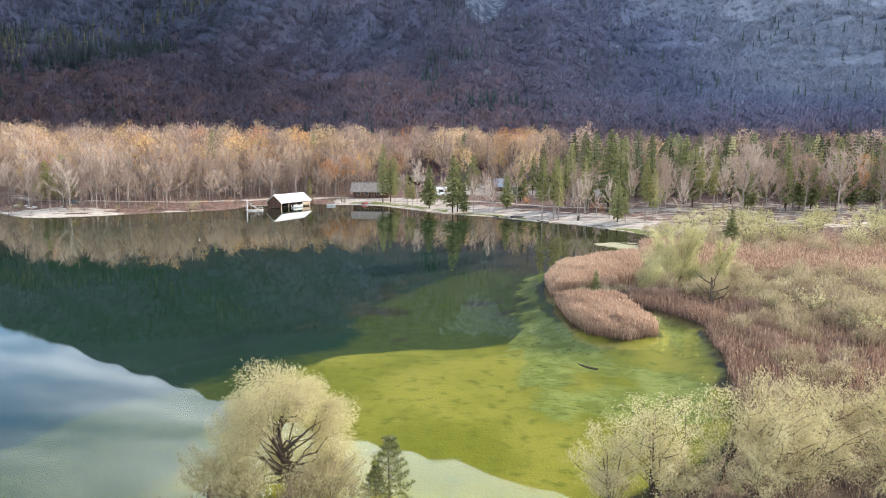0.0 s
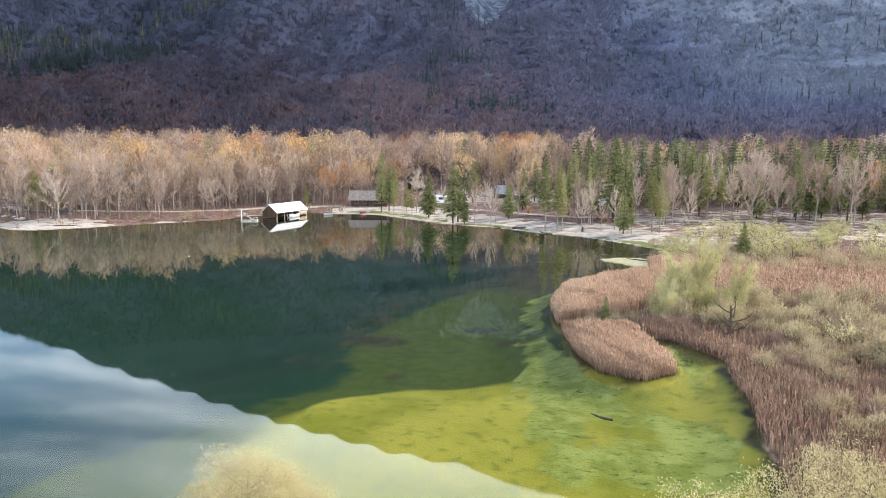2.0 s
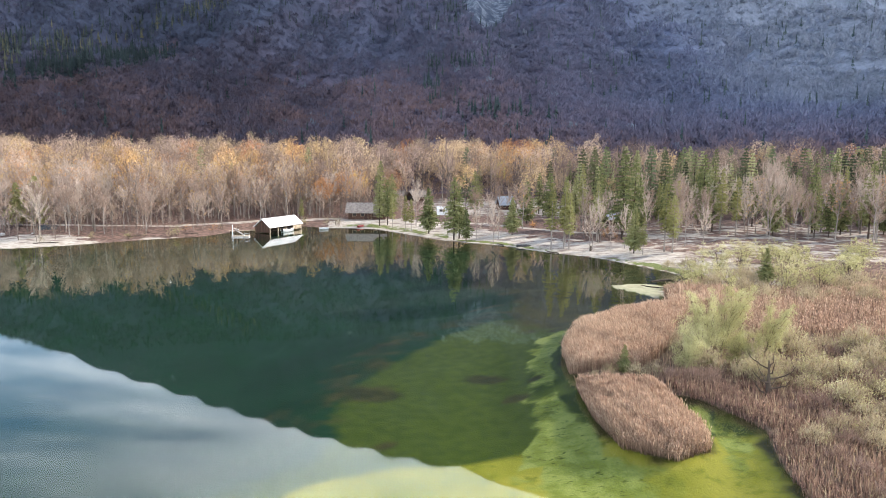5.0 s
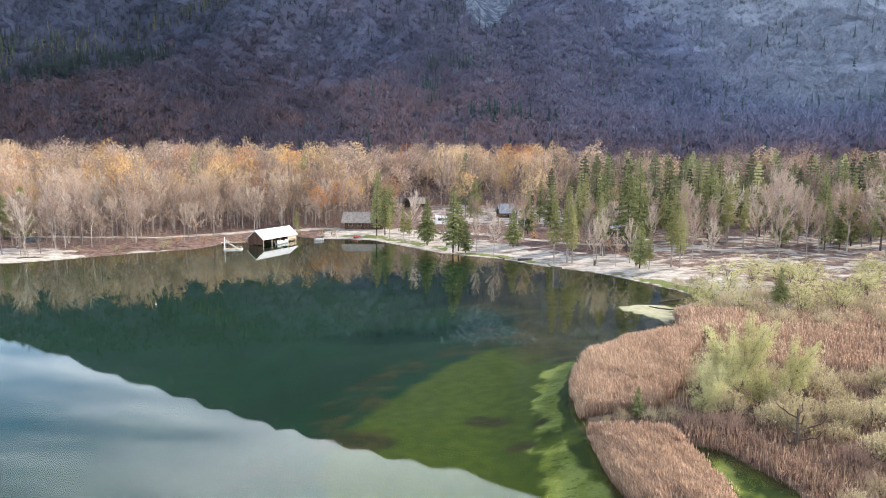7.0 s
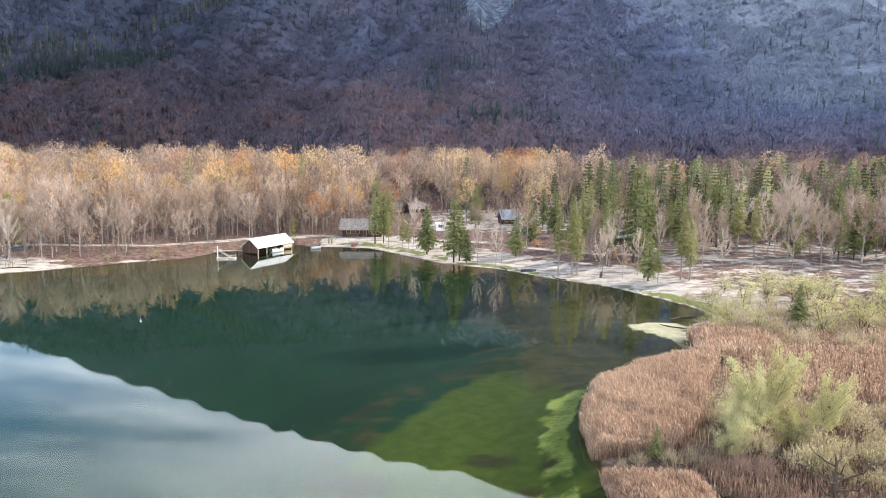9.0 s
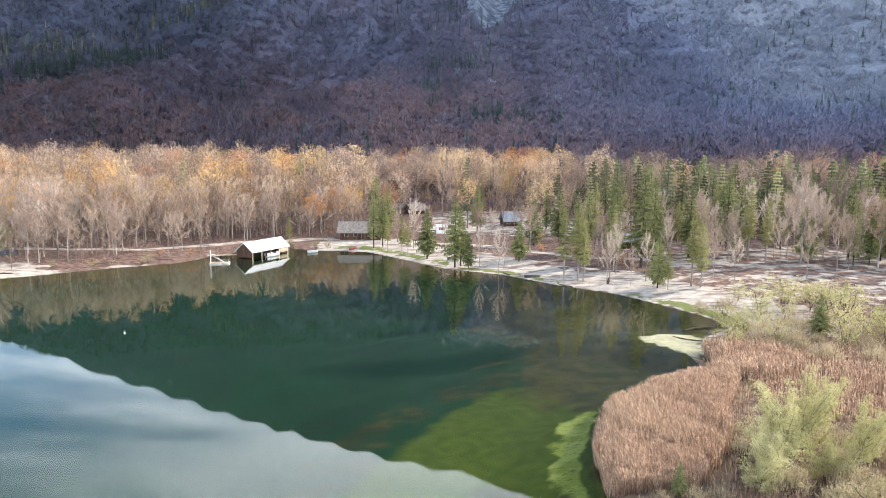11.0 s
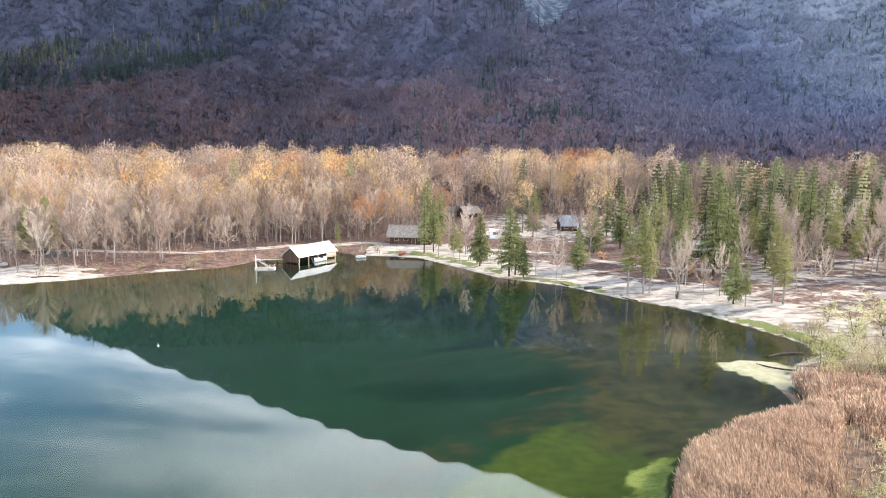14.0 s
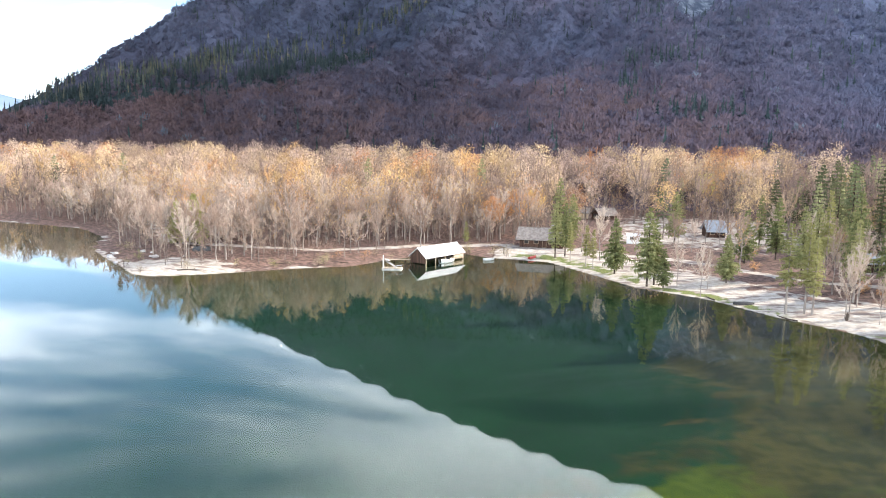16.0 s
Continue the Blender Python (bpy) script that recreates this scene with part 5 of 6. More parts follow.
reeds("sedge", 26000, 17, 60, 42, 82, 219, lambda x, y, d, r: (d > 0.2) & (marshy(x, y) > 0.4), 1.15, 0.07, "matted dry sedge near the bay", 0.25, M_SEDGE, False)
reeds("sedge", 16000, -40, 40, 20, 44, 221, lambda x, y, d, r: (d > 0.1), 0.8, 0.05, "dry grass on the near bank", 0.5, M_SEDGE, False)


SHRUB_LABEL = ["pale yellow-green willow shrub on the marsh", "tall yellow-green willow shrub on the marsh", "leafless grey-brown shrub on the marsh",
               "cream-leaved willow shrub on the marsh", "olive-grey twiggy shrub with a few yellow leaves", "russet-brown leafless low shrub on the marsh"]


def shrub(n, x, y, s, wide=1.0):
    plant(SHRUB[n], x, y, height_at(x, y) - 0.1, SHRUB_LABEL[n], "shrub", "shrubs on the marsh", 1.7 * x + y, s, wide)


PLUME = [kind_of("willow_shrub", leafy_tree(57, 6.4, 1.7, 12000, 0.17, 2, 11, 0.35, 1.9, 0.13, 420, 0.12), M_BARK_DARK, [M_SHRUB, M_SHRUB_GREY]),
         kind_of("willow_shrub", leafy_tree(58, 4.6, 2.2, 11000, 0.17, 3, 8, 0.35, 1.0, 0.12, 420, 0.05), M_BARK_DARK, [M_SHRUB, M_SHRUB_GREY])]
for n, x, y, s in ((0, 25.0, 88.6, 0.95), (0, 23.8, 86.2, 0.86), (1, 21.6, 84.2, 0.85), (0, 28.4, 86.6, 0.76), (1, 20.0, 82.9, 0.58), (1, 25.6, 84.6, 0.66)):
    plant(PLUME[n], x, y, height_at(x, y) - 0.1, "tall feathery yellow-green willow on the marsh" if n == 0 else "dense rounded yellow-green willow clump on the marsh", "shrub", "", 2 * x, s)
for n, x, y, s in [(2, 12.2, 80.2, 0.5), (2, 14.8, 80.6, 0.55), (2, 10.9, 79.6, 0.4), (5, 17.6, 79.4, 0.7), (5, 19.6, 79.2, 0.8), (5, 21.4, 79.6, 0.75), (2, 16.4, 80.6, 0.6), (0, 26.0, 91.0, 0.9), (3, 33.5, 73.0, 0.7),
                   (4, 25.6, 79.4, 0.9), (4, 27.8, 81.4, 1.0), (0, 34.0, 63.0, 0.6), (0, 37, 60, 0.5)]:
    shrub(n, x, y, s)
# the thicket beyond the bay
px, py, r = scatter(22, 50, 56, 92, 2.35, 239)
d = shore_dist(px, py)
for i in np.flatnonzero((d > 2.2) & (r.uniform(0, 1, d.size) < 0.8) & (oval(px, py, 66, 110, 44, 14, 8) > 0.95) & (np.hypot(px - 24, py - 85) > 3.5) & (np.hypot(px - 24.6, py - 75.2) > 2.3)):
    low = d[i] < 5 or py[i] < 66
    shrub(int(r.choice([5, 5, 2, 5])) if low else int(r.choice([4, 4, 2, 4, 5, 2])), px[i], py[i], r.uniform(0.5, 0.8) if low else r.uniform(0.65, 1.15), r.uniform(1.0, 1.35))
px, py, r = scatter(31, 112, 122, 150, 5.0, 231)
d = shore_dist(px, py)
for i in np.flatnonzero((d > 1.0) & (r.uniform(0, 1, d.size) < 0.85) & (py > 119 + 0.03 * px)):
    shrub(int(r.choice([0, 0, 1, 3, 2])), px[i], py[i], r.uniform(0.65, 1.1), r.uniform(0.9, 1.3))
px, py, r = scatter(50, 110, 66, 104, 4.4, 233)
for i in np.flatnonzero((r.uniform(0, 1, px.size) < 0.6) & (oval(px, py, 66, 110, 44, 14, 8) > 1)):
    shrub(int(r.choice([2, 4, 5, 2])), px[i], py[i], r.uniform(0.6, 1.0), 1.5)
px, py, r = scatter(34, 120, 116, 127, 3.6, 237)
for i in np.flatnonzero((r.uniform(0, 1, px.size) < 0.7) & (shore_dist(px, py) > 2)):
    shrub(2, px[i], py[i], r.uniform(0.6, 1.0), 1.4)
px, py, r = scatter(20, 60, 40, 58, 3.0, 235)
for i in np.flatnonzero((r.uniform(0, 1, px.size) < 0.5) & (shore_dist(px, py) > 1.5)):
    shrub(int(r.choice([5, 2, 5, 4])), px[i], py[i], r.uniform(0.45, 0.75), 1.2)
plant(SPRUCE[2], 44.5, 126.0, height_at(44.5, 126.0), "young dark green spruce among willow shrubs", "conifer", "", 0.4, 0.52)
plant(SPRUCE[2], 13.9, 81.6, 0.1, "small dark fir at the edge of the reeds", "conifer", "", 0.4, 0.25)

SNAG = kind_of("dead_tree", bare_tree(141, 4.4, 2.1, 70, 0, 0.035, 9, 6, 5, 0.10, 0.048), M_BARK_DARK, [M_BARK_DARK])
plant(SNAG, 24.8, 76.0, height_at(24.8, 76.0), "dead dark-branched tree leaning at the bay", "tree", "", 0.6, 1.0, 1.1)

# the near bank: a great cream willow, its shrubs, a young pine, and a row of willows
WILLOW = kind_of("willow_tree", dome_willow(151, 6.7, 3.3, 62000, 0.125, 46), M_BARK_DARK, [M_WILLOW, M_SHRUB_GREY])
plant(WILLOW, -8.3, 35.4, height_at(-8.3, 35.4) - 0.1, "large cream-leaved willow with a dark crooked trunk", "tree", "", 0.0, 1.0, 1.0)
NEAR = [kind_of("willow_tree", leafy_tree(161 + i, h, w, n, 0.115, st, 9, 0.5, 0.9, 0.11, 500, 0.15), M_BARK_DARK, [M_WILLOW, M_SHRUB_GREY])
        for i, (h, w, n, st) in enumerate([(4.8, 1.8, 8500, 3), (5.0, 2.0, 8500, 2), (3.6, 1.9, 9000, 3)])]
for n, x, y, s in [(0, 8.8, 35.4, 1.05), (0, 6.9, 35.0, 0.8), (1, 12.4, 37.6, 1.05), (1, 14.6, 37.2, 0.95), (2, 16.8, 36.5, 0.95), (2, 19.8, 41.0, 0.95),
                   (2, 21.5, 38.0, 1.1), (2, 10.6, 35.2, 0.7), (2, -11.6, 34.0, 0.66), (2, -5.9, 34.2, 0.6), (1, 18.5, 35.0, 0.85), (2, 23.5, 42.0, 0.9), (2, 25.0, 37.5, 1.0),
                   (0, 13.2, 34.6, 0.7), (2, -9.6, 33.8, 0.55)]:
    plant(NEAR[n], x, y, height_at(x, y) - 0.1, "cream-leaved willow with dark stems on the near bank" if n < 2 else "rounded cream-leaved willow bush",
          "tree" if n < 2 else "shrub", "willows on the near bank", 2.1 * x, s)


def pine(seed, height, reach, whorls=9):
    """A young pine: level whorls of upturned boughs with brushes of long needles."""
    r = np.random.default_rng(seed)
    zs = np.linspace(0, height, 5)
    wood, crown = Geo().add(*tube(np.column_stack([0.03 * np.sin(zs * 2), 0 * zs, zs]), 0.05 * (1 - zs / height) + 0.012, 6)), Geo()
    for i in range(whorls):
        h = 0.16 + 0.80 * i / (whorls - 1)
        for a in r.uniform(0, 6.28) + np.arange(5) * 1.257 + r.normal(0, 0.2, 5):
            ln = reach * (1.05 - h) * r.uniform(0.75, 1.15) + 0.1
            out = np.array([np.cos(a), np.sin(a), 0.0])
            s = np.linspace(0, 1, 4)[:, None]
            pts = np.array([0, 0, h * height]) + out * ln * s + np.array([0, 0, 1.0]) * (0.28 * ln * s ** 2)
            wood.add(*tube(pts, np.linspace(0.018, 0.006, 4), 3))
            side = np.array([-out[1], out[0], 0])
            for q in (0.45, 0.65, 0.82, 1.0):
                for sg in (-1, 0, 1):
                    tip = np.array([np.interp(q * 3, range(4), pts[:, k]) for k in range(3)]) + side * sg * 0.28 * ln * (1.2 - q)
                    m = 9
                    crown.add(*blades(np.repeat(tip[None], m, 0), unit(out * 0.5 + np.array([0, 0, 0.45]) + side * sg * 0.3 + r.normal(0, 0.5, (m, 3))), r.uniform(0.16, 0.28, m), 0.028, r))
    return wood, crown


PINE = kind_of("young_pine", pine(171, 3.5, 1.5), M_BARK_DARK, [M_SPRUCE])
plant(PINE, -3.3, 35.2, height_at(-3.3, 35.2) - 0.05, "young open-branched green pine on the bank", "conifer", "", 0.0, 1.0)
plant(PINE, -3.9, 34.9, height_at(-3.9, 34.9) - 0.05, "young open-branched green pine on the bank", "conifer", "", 1.0, 0.6)


for n, x, y, s in ((2, -6.0, 34.4, 0.9), (2, -7.2, 33.6, 0.7), (4, -11.4, 34.6, 0.85), (4, -10.2, 33.8, 0.8), (4, 7.2, 36.0, 0.7), (2, 10.0, 36.2, 0.8), (2, 15.4, 35.6, 0.9), (4, 18.2, 38.0, 0.9)):
    plant(SHRUB[n], x, y, height_at(x, y) - 0.1, "fine-twigged grey-brown bush under the willows", "shrub", "bushes on the near bank", x, s)


# ---- buildings and boats ----
def thing(name, x, y, z, turn, label, category, group=""):
    e = new(name)
    e.matrix_world = pose(x, y, z, 0, 0, turn)
    return tagged(e, label, category, group)


def slab(parent, name, corners, thick, mat, label=""):
    """A roof plane: four corners and a thickness, straight down."""
    top = [Vector(c) for c in corners]
    v = [tuple(p) for p in top] + [(p.x, p.y, p.z - thick) for p in top]
    return part(name, Geo().add(v, [(0, 1, 2), (0, 2, 3), (4, 6, 5), (4, 7, 6), (0, 4, 5), (0, 5, 1), (1, 5, 6), (1, 6, 2), (2, 6, 7), (2, 7, 3), (3, 7, 4), (3, 4, 0)]),
                mat, parent, label)


def gable_house(name, x, y, z, turn, long, deep_, eave, ridge, over, wall_mat, roof_mat, label, boards=0.28, open_side=False, seams=0):
    """A board-clad house, its ridge along its own x axis, with doors and windows on the -y side."""
    h = thing(name, x, y, z, turn, label, "house")
    L, D = long / 2, deep_ / 2
    for sx in (-1, 1):
        n = int(deep_ / boards)
        for i in range(n):
            y0, y1 = -D + i * deep_ / n, -D + (i + 1) * deep_ / n
            ym = (y0 + y1) / 2
            top = eave + (ridge - eave) * (1 - abs(ym) / D) - 0.12
            bevelled("board", (sx * L - 0.03, y0 + 0.008, 0), (sx * L + 0.03 + 0.006 * (i % 2), y1 - 0.008, top), wall_mat, h, edge=0)
    for sy in (-1, 1):
        if open_side and sy < 0:
            continue
        n = int(long / boards)
        for i in range(n):
            x0, x1 = -L + i * long / n, -L + (i + 1) * long / n
            bevelled("board", (x0 + 0.008, sy * D - 0.03, 0), (x1 - 0.008, sy * D + 0.03 + 0.006 * (i % 2), eave - 0.05), wall_mat, h, edge=0)
    for sy in (-1, 1):
        drop = (ridge - eave) / D * over
        rp = slab(h, "roof", [(-L - over, sy * (D + over), eave - drop), (L + over, sy * (D + over), eave - drop), (L + over, 0, ridge), (-L - over, 0, ridge)], 0.10, roof_mat)
        for i in range(seams):
            xx = -L - over + (i + 0.5) * (long + 2 * over) / seams
            slab(rp, "roof_seam", [(xx - 0.03, sy * (D + over), eave - drop + 0.05), (xx + 0.03, sy * (D + over), eave - drop + 0.05), (xx + 0.03, 0, ridge + 0.05), (xx - 0.03, 0, ridge + 0.05)], 0.045, roof_mat)
    bevelled("ridge_cap", (-L - over, -0.12, ridge - 0.02), (L + over, 0.12, ridge + 0.06), roof_mat, h)
    return h


def opening(h, name, x0, x1, y, z0, z1, mat=None):
    w = bevelled(name, (x0, y - 0.05, z0), (x1, y + 0.04, z1), M_PLANK_PALE, h)
    bevelled("pane", (x0 + 0.08, y - 0.065, z0 + 0.08), (x1 - 0.08, y - 0.05, z1 - 0.08), mat or M_DARK, w, edge=0)
    return w


# boathouse: ridge runs away from the lake, the open side with its posts faces the water
AX = math.degrees(math.atan2(0.92, 0.38))
bh = gable_house("boathouse", -51.9, 191.0, 0.25, AX, 12.6, 4.6, 1.55, 3.35, 0.35, M_PLANK, M_ROOF_WHITE,
                 "brown board boathouse with a pale sheet roof standing in water", 0.24, True, 14)
bh["category"] = "boathouse"
for x in (-6.2, -3.1, 0.0, 3.0, 6.2):
    bevelled("post", (x - 0.09, -2.35, -1.6), (x + 0.09, -2.17, 1.55), M_PLANK_PALE, bh)
    bevelled("post", (x - 0.09, 2.15, -1.6), (x + 0.09, 2.33, 0.1), M_PLANK, bh)
bevelled("eave_beam", (-6.3, -2.36, 1.38), (6.3, -2.16, 1.55), M_PLANK_PALE, bh)
bevelled("deck", (-6.3, 0.9, -0.1), (6.3, 2.2, 0.06), M_PLANK, bh)
for i in range(5):
    bevelled("board", (2.9, -2.34, 0.05 + i * 0.2), (6.2, -2.28, 0.22 + i * 0.2), M_PLANK_PALE, bh, edge=0)


def hull(name, x, y, z, turn, long, wide, tall, mat, label, category="boat", group="", upside=False):
    """A small open boat: a lofted shell with a rim, two thwarts."""
    b = thing(name, x, y, z, turn, label, category, group)
    if upside:
        b.matrix_world = pose(x, y, z + tall, 180, 0, turn)
    g, n, m = Geo(), 11, 7
    s = np.linspace(-1, 1, n)
    half = wide / 2 * np.where(s > 0, (1 - np.abs(s) ** 2.2), (1 - 0.35 * s ** 2))
    rows = []
    for inset, drop in ((0.0, 0.0), (0.06, 0.05)):
        a = np.linspace(0, np.pi, m)
        pts = np.stack([np.repeat((s * long / 2)[:, None], m, 1), np.maximum(half - inset, 0.01)[:, None] * np.cos(a)[None],
                        tall + 0.12 * tall * (s ** 2)[:, None] - (tall - drop) * np.sin(a)[None] ** 0.7], 2)
        rows.append(pts)
        i, j = np.meshgrid(np.arange(n - 1), np.arange(m - 1), indexing="ij")
        p = (i * m + j).ravel()
        g.add(pts.reshape(-1, 3), np.concatenate([np.column_stack([p, p + m, p + m + 1]), np.column_stack([p, p + m + 1, p + 1])]))
        for e in (0, n - 1):
            g.add(pts[e], [(0, q, q + 1) for q in range(1, m - 1)])
    part("hull", g, mat, b, smooth=True)
    for side in (0, -1):
        part("gunwale", Geo().add(*tube(rows[0][:, side], np.full(n, 0.04), 5)), M_PLANK_PALE, b)
    for q in (-0.25, 0.2):
        bevelled("thwart", (q * long - 0.12, -wide * 0.4, tall * 0.7), (q * long + 0.12, wide * 0.4, tall * 0.76), M_PLANK_PALE, b)
    return b


boat = hull("motor_boat", -49.2, 190.0, -0.15, AX, 4.6, 1.7, 0.8, M_WHITE, "white motor boat moored in the boathouse")
bevelled("windscreen", (0.2, -0.6, 0.8), (0.3, 0.6, 1.15), M_DARK, boat)
bevelled("outboard", (-2.5, -0.2, 0.3), (-2.2, 0.2, 1.15), M_DARK, boat)
hull("rowing_boat", -41.2, 195.6, 0.0, 40, 2.6, 1.2, 0.5, M_WHITE, "small white rowing boat drawn up at the shore")
hull("rowing_boat", 9.6, 168.2, height_at(9.6, 168.2) - 0.03, 10, 3.2, 1.3, 0.5, M_DARK, "dark overturned rowing boat on the shore", upside=True)
hull("rowing_boat", -32.5, 201.5, 0.25, 75, 3.4, 1.2, 0.5, M_RED, "faded red rowing boat lying on the grass", upside=True)

hull("covered_boat", -104.4, 177.0, height_at(-104.4, 177.0) - 0.05, 20, 4.0, 1.9, 1.2, M_TARP, "boat under a dark grey cover on the sandy spit", upside=True)

# moored raft with a canopy frame and a mast
raft = thing("raft", -57.0, 177.2, 0, 14, "white pontoon raft with a mast and a slanting ramp", "boat")
raft.scale = (0.8, 0.8, 0.8)
bevelled("pontoon", (-2.6, -1.1, -0.25), (2.6, -0.35, 0.35), M_STONE, raft, edge=0.12)
bevelled("pontoon", (-2.6, 0.35, -0.25), (2.6, 1.1, 0.35), M_WHITE, raft, edge=0.12)
for i in range(13):
    bevelled("deck_board", (-2.6 + i * 0.4, -1.15, 0.37), (-2.24 + i * 0.4, 1.15, 0.44), M_PLANK_PALE, raft, edge=0)
part("mast", Geo().add(*tube([(-2.3, 0, 0.4), (-2.3, 0, 3.7)], [0.13, 0.10], 8)), M_WHITE, raft)
for y in (-0.8, -0.3, 0.2, 0.7):
    part("slide_rail", Geo().add(*tube([(-1.6, y, 2.2), (-0.2, y, 1.4), (1.1, y, 0.5)], [0.06, 0.06, 0.06], 5)), M_STONE, raft)
for x, y in ((-1.6, -0.9), (-1.6, 0.9), (-0.6, -0.9), (-0.6, 0.9)):
    part("frame_post", Geo().add(*tube([(x, y, 0.4), (x * 0.8 - 0.3, y * 0.7, 2.7)], [0.05, 0.05], 5)), M_PLANK, raft)
slab(raft, "canopy", [(-2.0, -0.8, 2.7), (-0.5, -0.8, 2.3), (-0.5, 0.8, 2.3), (-2.0, 0.8, 2.7)], 0.06, M_STONE)
for x in (1.2, 2.5):
    part("rail_post", Geo().add(*tube([(x, -1.05, 0.4), (x, -1.05, 1.2)], [0.035, 0.035], 5)), M_WHITE, raft)
part("rail", Geo().add(*tube([(1.2, -1.05, 1.2), (2.5, -1.05, 1.2), (2.5, 1.05, 1.2)], [0.035] * 3, 5)), M_WHITE, raft)

jetty = thing("jetty", -59.2, 186.6, 0.45, 18, "narrow grey plank jetty beside the boathouse", "jetty")
for i in range(18):
    bevelled("plank", (-4.0 + i * 0.42, -0.6, 0), (-3.62 + i * 0.42, 0.6, 0.07), M_PLANK_PALE, jetty, edge=0)
for x in (-3.6, -1.2, 1.2, 3.2):
    for y in (-0.55, 0.55):
        part("pile", Geo().add(*tube([(x, y, -2.0), (x, y, 0.0)], [0.09, 0.09], 6)), M_PLANK, jetty)

buoy = thing("buoy", -48.2, 121.3, 0, 0, "small white mooring buoy afloat", "buoy")
bm = bmesh.new()
bmesh.ops.create_uvsphere(bm, u_segments=12, v_segments=8, radius=0.11)
me = bpy.data.meshes.new("float")
bm.to_mesh(me), bm.free()
me.materials.append(M_WHITE)
ob = part("float", me, M_WHITE, buoy)
part("eye_bolt", Geo().add(*tube([(0, 0, 0.2), (0, 0, 0.42)], [0.05, 0.03], 6)), M_STONE, buoy)

# lodge, cabins and huts among the trees
z = height_at(-33, 216)
lodge = gable_house("lodge", -33.0, 216.0, z, 4, 10.5, 6.4, 2.5, 4.6, 0.9, M_PLANK, M_ROOF_GREY, "low wooden lodge with a weathered grey slab roof", 0.3, False, 22)
for x in (-3.6, -1.2, 2.4):
    opening(lodge, "window", x - 0.6, x + 0.6, -3.24, 0.9, 2.0)
opening(lodge, "door", 0.3, 1.3, -3.24, 0.05, 2.1, M_PLANK)
bevelled("chimney", (2.0, 0.6, 3.6), (2.7, 1.3, 5.4), M_STONE, lodge)
z = height_at(-25, 283)
cab = gable_house("cabin", -25.0, 283.0, z, 40, 6.4, 5.0, 1.9, 3.7, 0.7, M_PLANK, M_ROOF_GREY, "low wooden cabin with a dark gable", 0.3, False, 14)
opening(cab, "window", -0.8, 0.8, -2.54, 0.8, 1.6)
# a dark sheet added on the boards stands in for the gable's shade
part("gable_shade", Geo().add(*box((-3.27, -1.6, 0.3), (-3.24, 1.6, 1.8))), M_DARK, cab)
z = height_at(-34, 284)
gable_house("cabin", -34.0, 285.0, z, 3, 7.0, 5.0, 2.2, 3.6, 0.6, M_PLANK_PALE, M_ROOF_GREY, "low cabin with a pale shingle roof", 0.35, False, 12)
z = height_at(8, 249)
hs = gable_house("holiday_house", 8.0, 250.0, z, 14, 4.6, 5.4, 2.0, 4.4, 0.5, M_PLANK, M_ROOF_BLUE, "holiday house with a steep blue-grey roof", 0.4, False, 12)
opening(hs, "window", -1.6, -0.4, -2.74, 0.8, 1.7)
opening(hs, "window", 0.8, 2.0, -2.74, 0.8, 1.7)
z = height_at(36, 205)
hut = gable_house("hut", 36.0, 205.0, z, 15, 4.6, 3.4, 2.2, 3.6, 0.5, M_PLANK, M_ROOF_BLUE, "small board hut with a blue-grey roof", 0.3, False, 8)
opening(hut, "door", -0.5, 0.5, -1.74, 0.05, 1.95, M_DARK)
z = height_at(-12, 228.6)
kiosk = gable_house("kiosk", -12.0, 228.6, z, 0, 3.0, 2.2, 2.1, 2.5, 0.25, M_WHITE, M_WHITE, "white kiosk on the open green", 0.5, False, 6)
opening(kiosk, "window", -0.8, 0.8, -1.14, 1.0, 1.8)

# fallen wood in the shallows and on the shore
for x, y, z, turn, ln, rad in [(9.1, 55.9, -0.03, 150, 1.6, 0.09), (30.5, 131.0, 0.05, 25, 5.5, 0.14), (27.5, 125.2, 0.05, 160, 4.5, 0.12), (21.8, 66.5, 0.05, 60, 2.4, 0.10),
                               (22.8, 73.8, 0.3, 30, 3.5, 0.10), (-93.0, 158.8, 0.35, 20, 5.0, 0.16), (-80.0, 172.5, 0.4, 40, 4.0, 0.14), (-70.0, 178.5, 0.35, 10, 4.0, 0.13),
                               (4.5, 171.6, 0.15, 120, 3.0, 0.12), (15.0, 160.8, 0.1, 140, 3.5, 0.12)]:
    log = thing("fallen_log", x, y, z, turn, "dark waterlogged fallen branch" if y < 140 else "grey driftwood log on the shore", "log", "fallen logs")
    part("stem", Geo().add(*tube([(-ln / 2, 0, 0), (-ln * 0.15, 0.08 * ln, 0.03), (ln * 0.2, 0.05 * ln, 0.06), (ln / 2, -0.04 * ln, 0.12)], [rad, rad, rad * 0.8, rad * 0.3], 7)), M_BARK_DARK, log, smooth=True)
    part("branch", Geo().add(*tube([(0, 0.07 * ln, 0.04), (ln * 0.2, 0.22 * ln, 0.3)], [rad * 0.4, rad * 0.12], 5)), M_BARK_DARK, log, smooth=True)

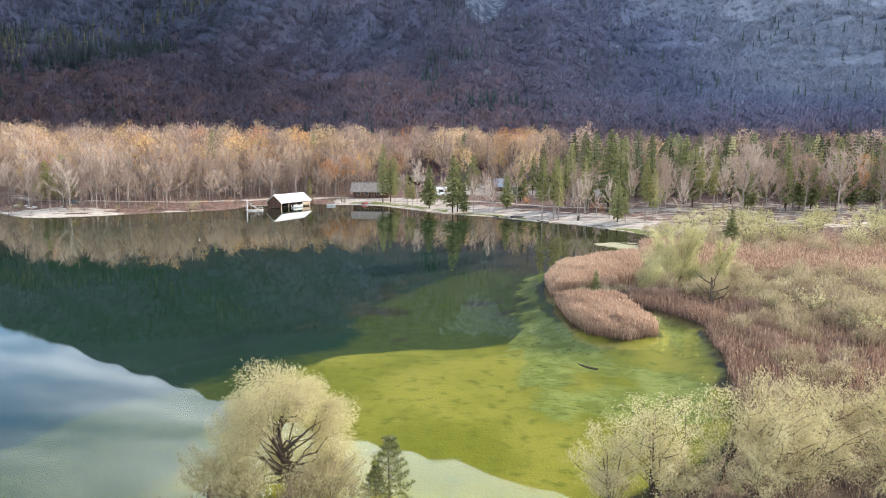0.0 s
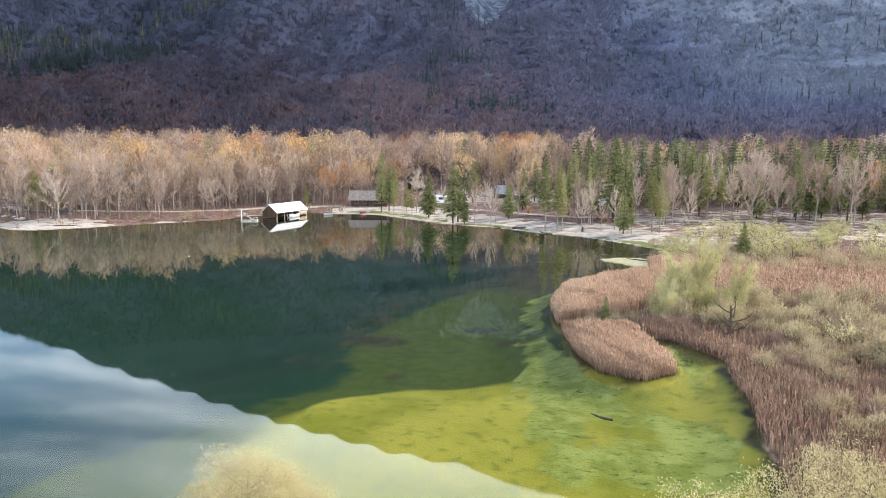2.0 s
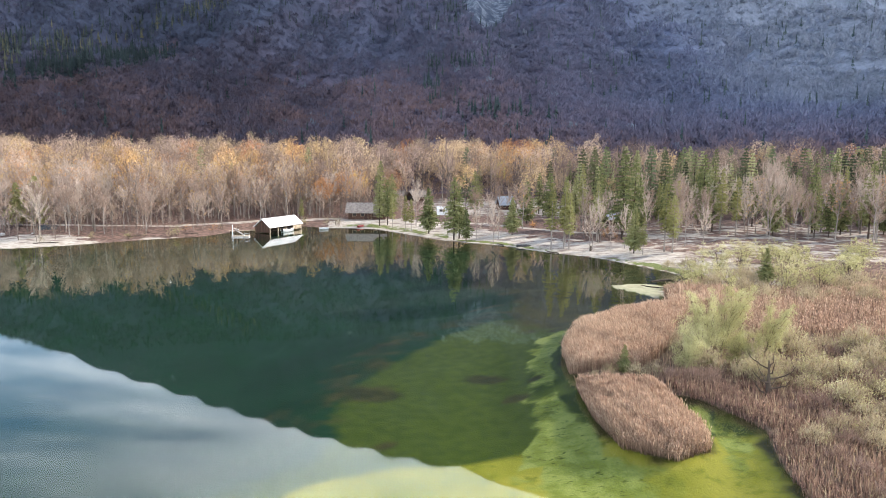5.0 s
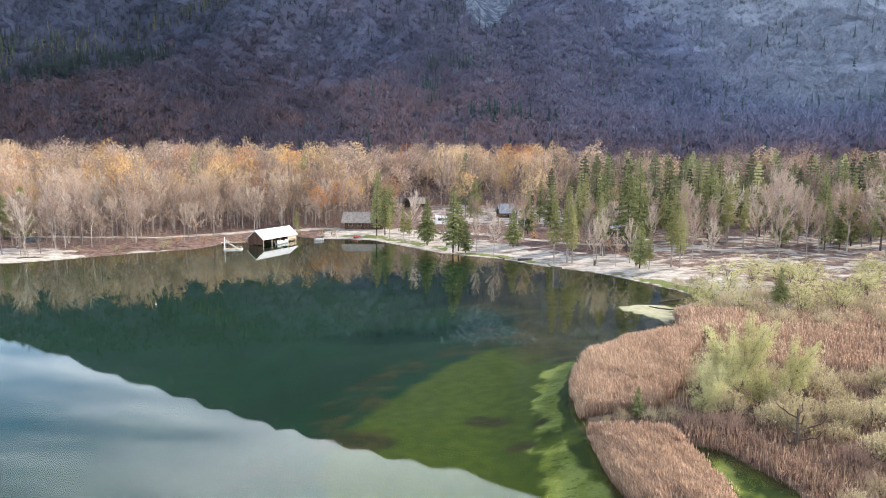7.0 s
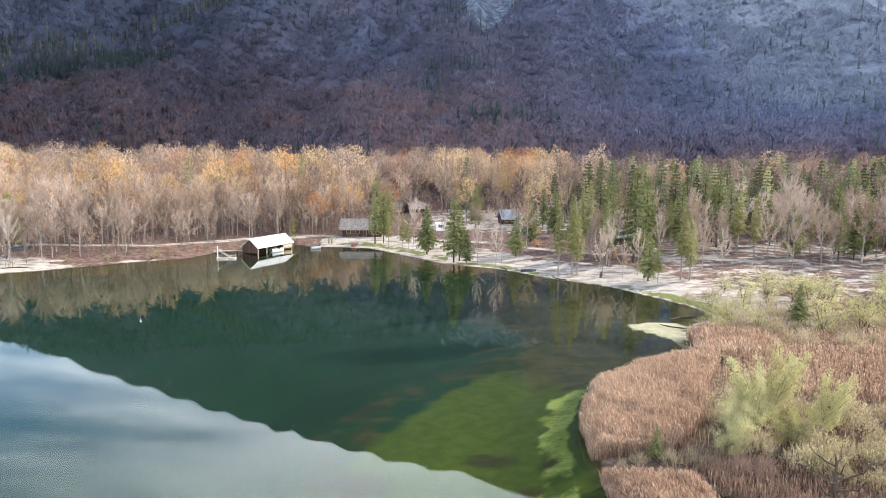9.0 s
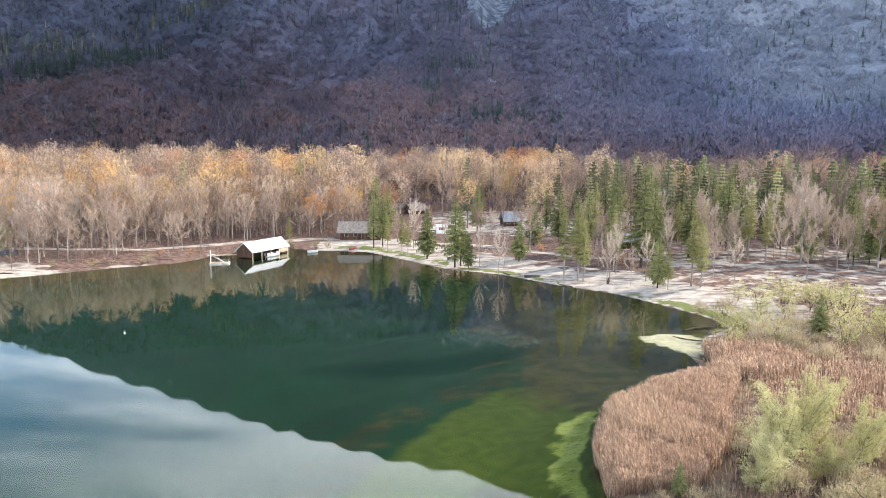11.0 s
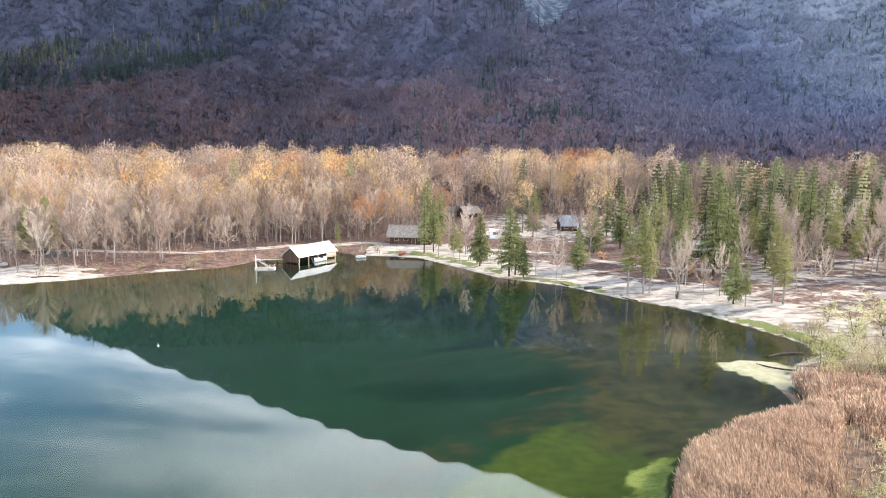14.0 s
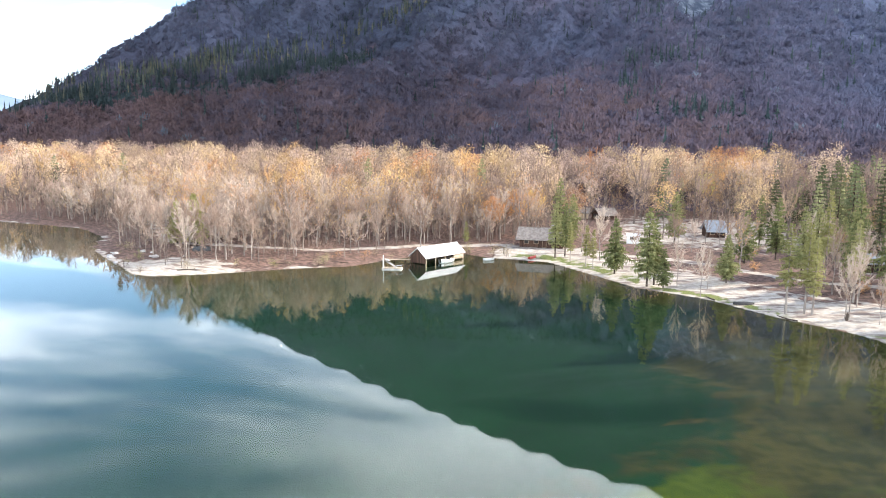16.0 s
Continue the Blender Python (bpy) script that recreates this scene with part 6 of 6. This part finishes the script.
rs = np.random.default_rng(301)
for i in range(16):
    x, y = -118 + rs.normal(0, 9), 168 + rs.normal(0, 4)
    if float(shore_dist(np.array([x]), np.array([y]))[0]) < 0.3:
        continue
    bm = bmesh.new()
    bmesh.ops.create_icosphere(bm, subdivisions=2, radius=1)
    s = rs.uniform(0.25, 0.75)
    for v in bm.verts:
        v.co *= 1 + 0.3 * noise.noise(v.co * 1.3 + Vector((i * 3.1, 0, 0)))
        v.co = Vector((v.co.x * s * 1.2, v.co.y * s, v.co.z * s * 0.7))
    me = bpy.data.meshes.new("boulder")
    bm.to_mesh(me), bm.free()
    me.materials.append(M_STONE)
    ob = new("boulder", me)
    ob.location = (x, y, height_at(x, y) + 0.12 * s)
    tagged(ob, "grey limestone boulder on the shore", "boulder", "boulders on the shore")

# low rust-coloured bushes and a stump on the sandy shore
RUST = kind_of("small_shrub", leafy_tree(181, 1.6, 0.8, 420, 0.2, 3, 5, 0.1, 1.0, 0.05, 90, 0.05, 3), M_BARK_DARK, [M_LEAF_RUST, M_SHRUB_GREY])
for x, y, s in ((13.7, 196.5, 1.1), (29.2, 180.3, 1.2), (31.0, 178.0, 0.8)):
    plant(RUST, x, y, height_at(x, y) - 0.05, "small rust-orange leaved bush on sandy ground", "shrub", "rusty bushes", x, s)
stump = thing("tree_stump", 23.0, 161.2, height_at(23.0, 161.2) - 0.1, 0, "short dark broken stump between two bare trees", "stump")
part("stem", Geo().add(*tube([(0, 0, 0), (0.03, 0, 0.5), (0.08, 0.02, 1.1)], [0.26, 0.20, 0.16], 8)).add(*tube([(0.06, 0.02, 1.0), (0.1, 0.03, 1.35)], [0.15, 0.03], 6)), M_BARK_DARK, stump, smooth=True)

# low scrub along the wooded bank and beside the boathouse
BANK = [kind_of("bank_shrub", leafy_tree(185 + i, 2.0, 1.1, n, 0.2, 3, 5, 0.1, 1.0, 0.05, 110, 0.05, 3), M_BARK_DARK, [m, M_SHRUB_GREY])
        for i, (n, m) in enumerate([(160, M_SHRUB_GREY), (260, M_LARCH), (220, M_LEAF_RUST)])]
BANK_LABEL = ["low leafless grey-brown bush on the bank", "low olive-green bush on the bank", "low rust-brown leaved bush on the bank"]
px, py, r = scatter(-128, -38, 150, 212, 3.2, 241)
d = shore_dist(px, py)
for i in np.flatnonzero((d > 0.6) & (d < 7) & (r.uniform(0, 1, d.size) < np.where((px < -60) & (px > -108) & (py < 166), 0.12, 0.42)))[:110]:
    kk = int(r.choice(3, p=[0.5, 0.25, 0.25]))
    plant(BANK[kk], px[i], py[i], height_at(px[i], py[i]) - 0.05, BANK_LABEL[kk], "shrub", "bushes on the bank", r.uniform(0, 6), r.uniform(0.45, 1.1), r.uniform(0.8, 1.3))

# two trees that stand out of the wood by their colour
M_LEMON = leaf_mat("lemon_leaves", (0.42, 0.40, 0.08), (0.58, 0.54, 0.14), (0.66, 0.62, 0.24))
LEMON = kind_of("autumn_tree", round_tree(191, 14.5, 3.6, 900, 0.26), M_BARK_PALE, [M_LEMON])
plant(LEMON, 7.5, 318.0, height_at(7.5, 318) - 0.1, "lemon-yellow autumn tree among bare beeches", "tree", "", 0.0, 1.08)
RUSTY = [kind_of("autumn_tree", round_tree(193 + i, 13.5, 3.9, 1300, 0.2), M_BARK_MID, [m]) for i, m in enumerate((M_LEAF_RUST, M_LEAF_GOLD))]
for n, x, y, s in ((0, -47.5, 222.0, 0.9), (0, -44.0, 232.0, 1.0), (1, -41.0, 240.0, 1.05), (0, 120.0, 226.0, 1.1), (1, 126.0, 232.0, 1.0), (1, -118.0, 196.0, 0.9), (1, -135.0, 205.0, 1.0), (0, 112.0, 214.0, 0.8)):
    plant(RUSTY[n], x, y, height_at(x, y) - 0.1, "rust-orange leaved beech standing in the wood" if n == 0 else "golden leaved beech standing in the wood", "tree", "coloured beeches", x, s)
plant(YOUNG[0], 74.0, 244.0, height_at(74, 244) - 0.1, "bright lime-green conifer among grey trees", "conifer", "", 1.0, 1.15)
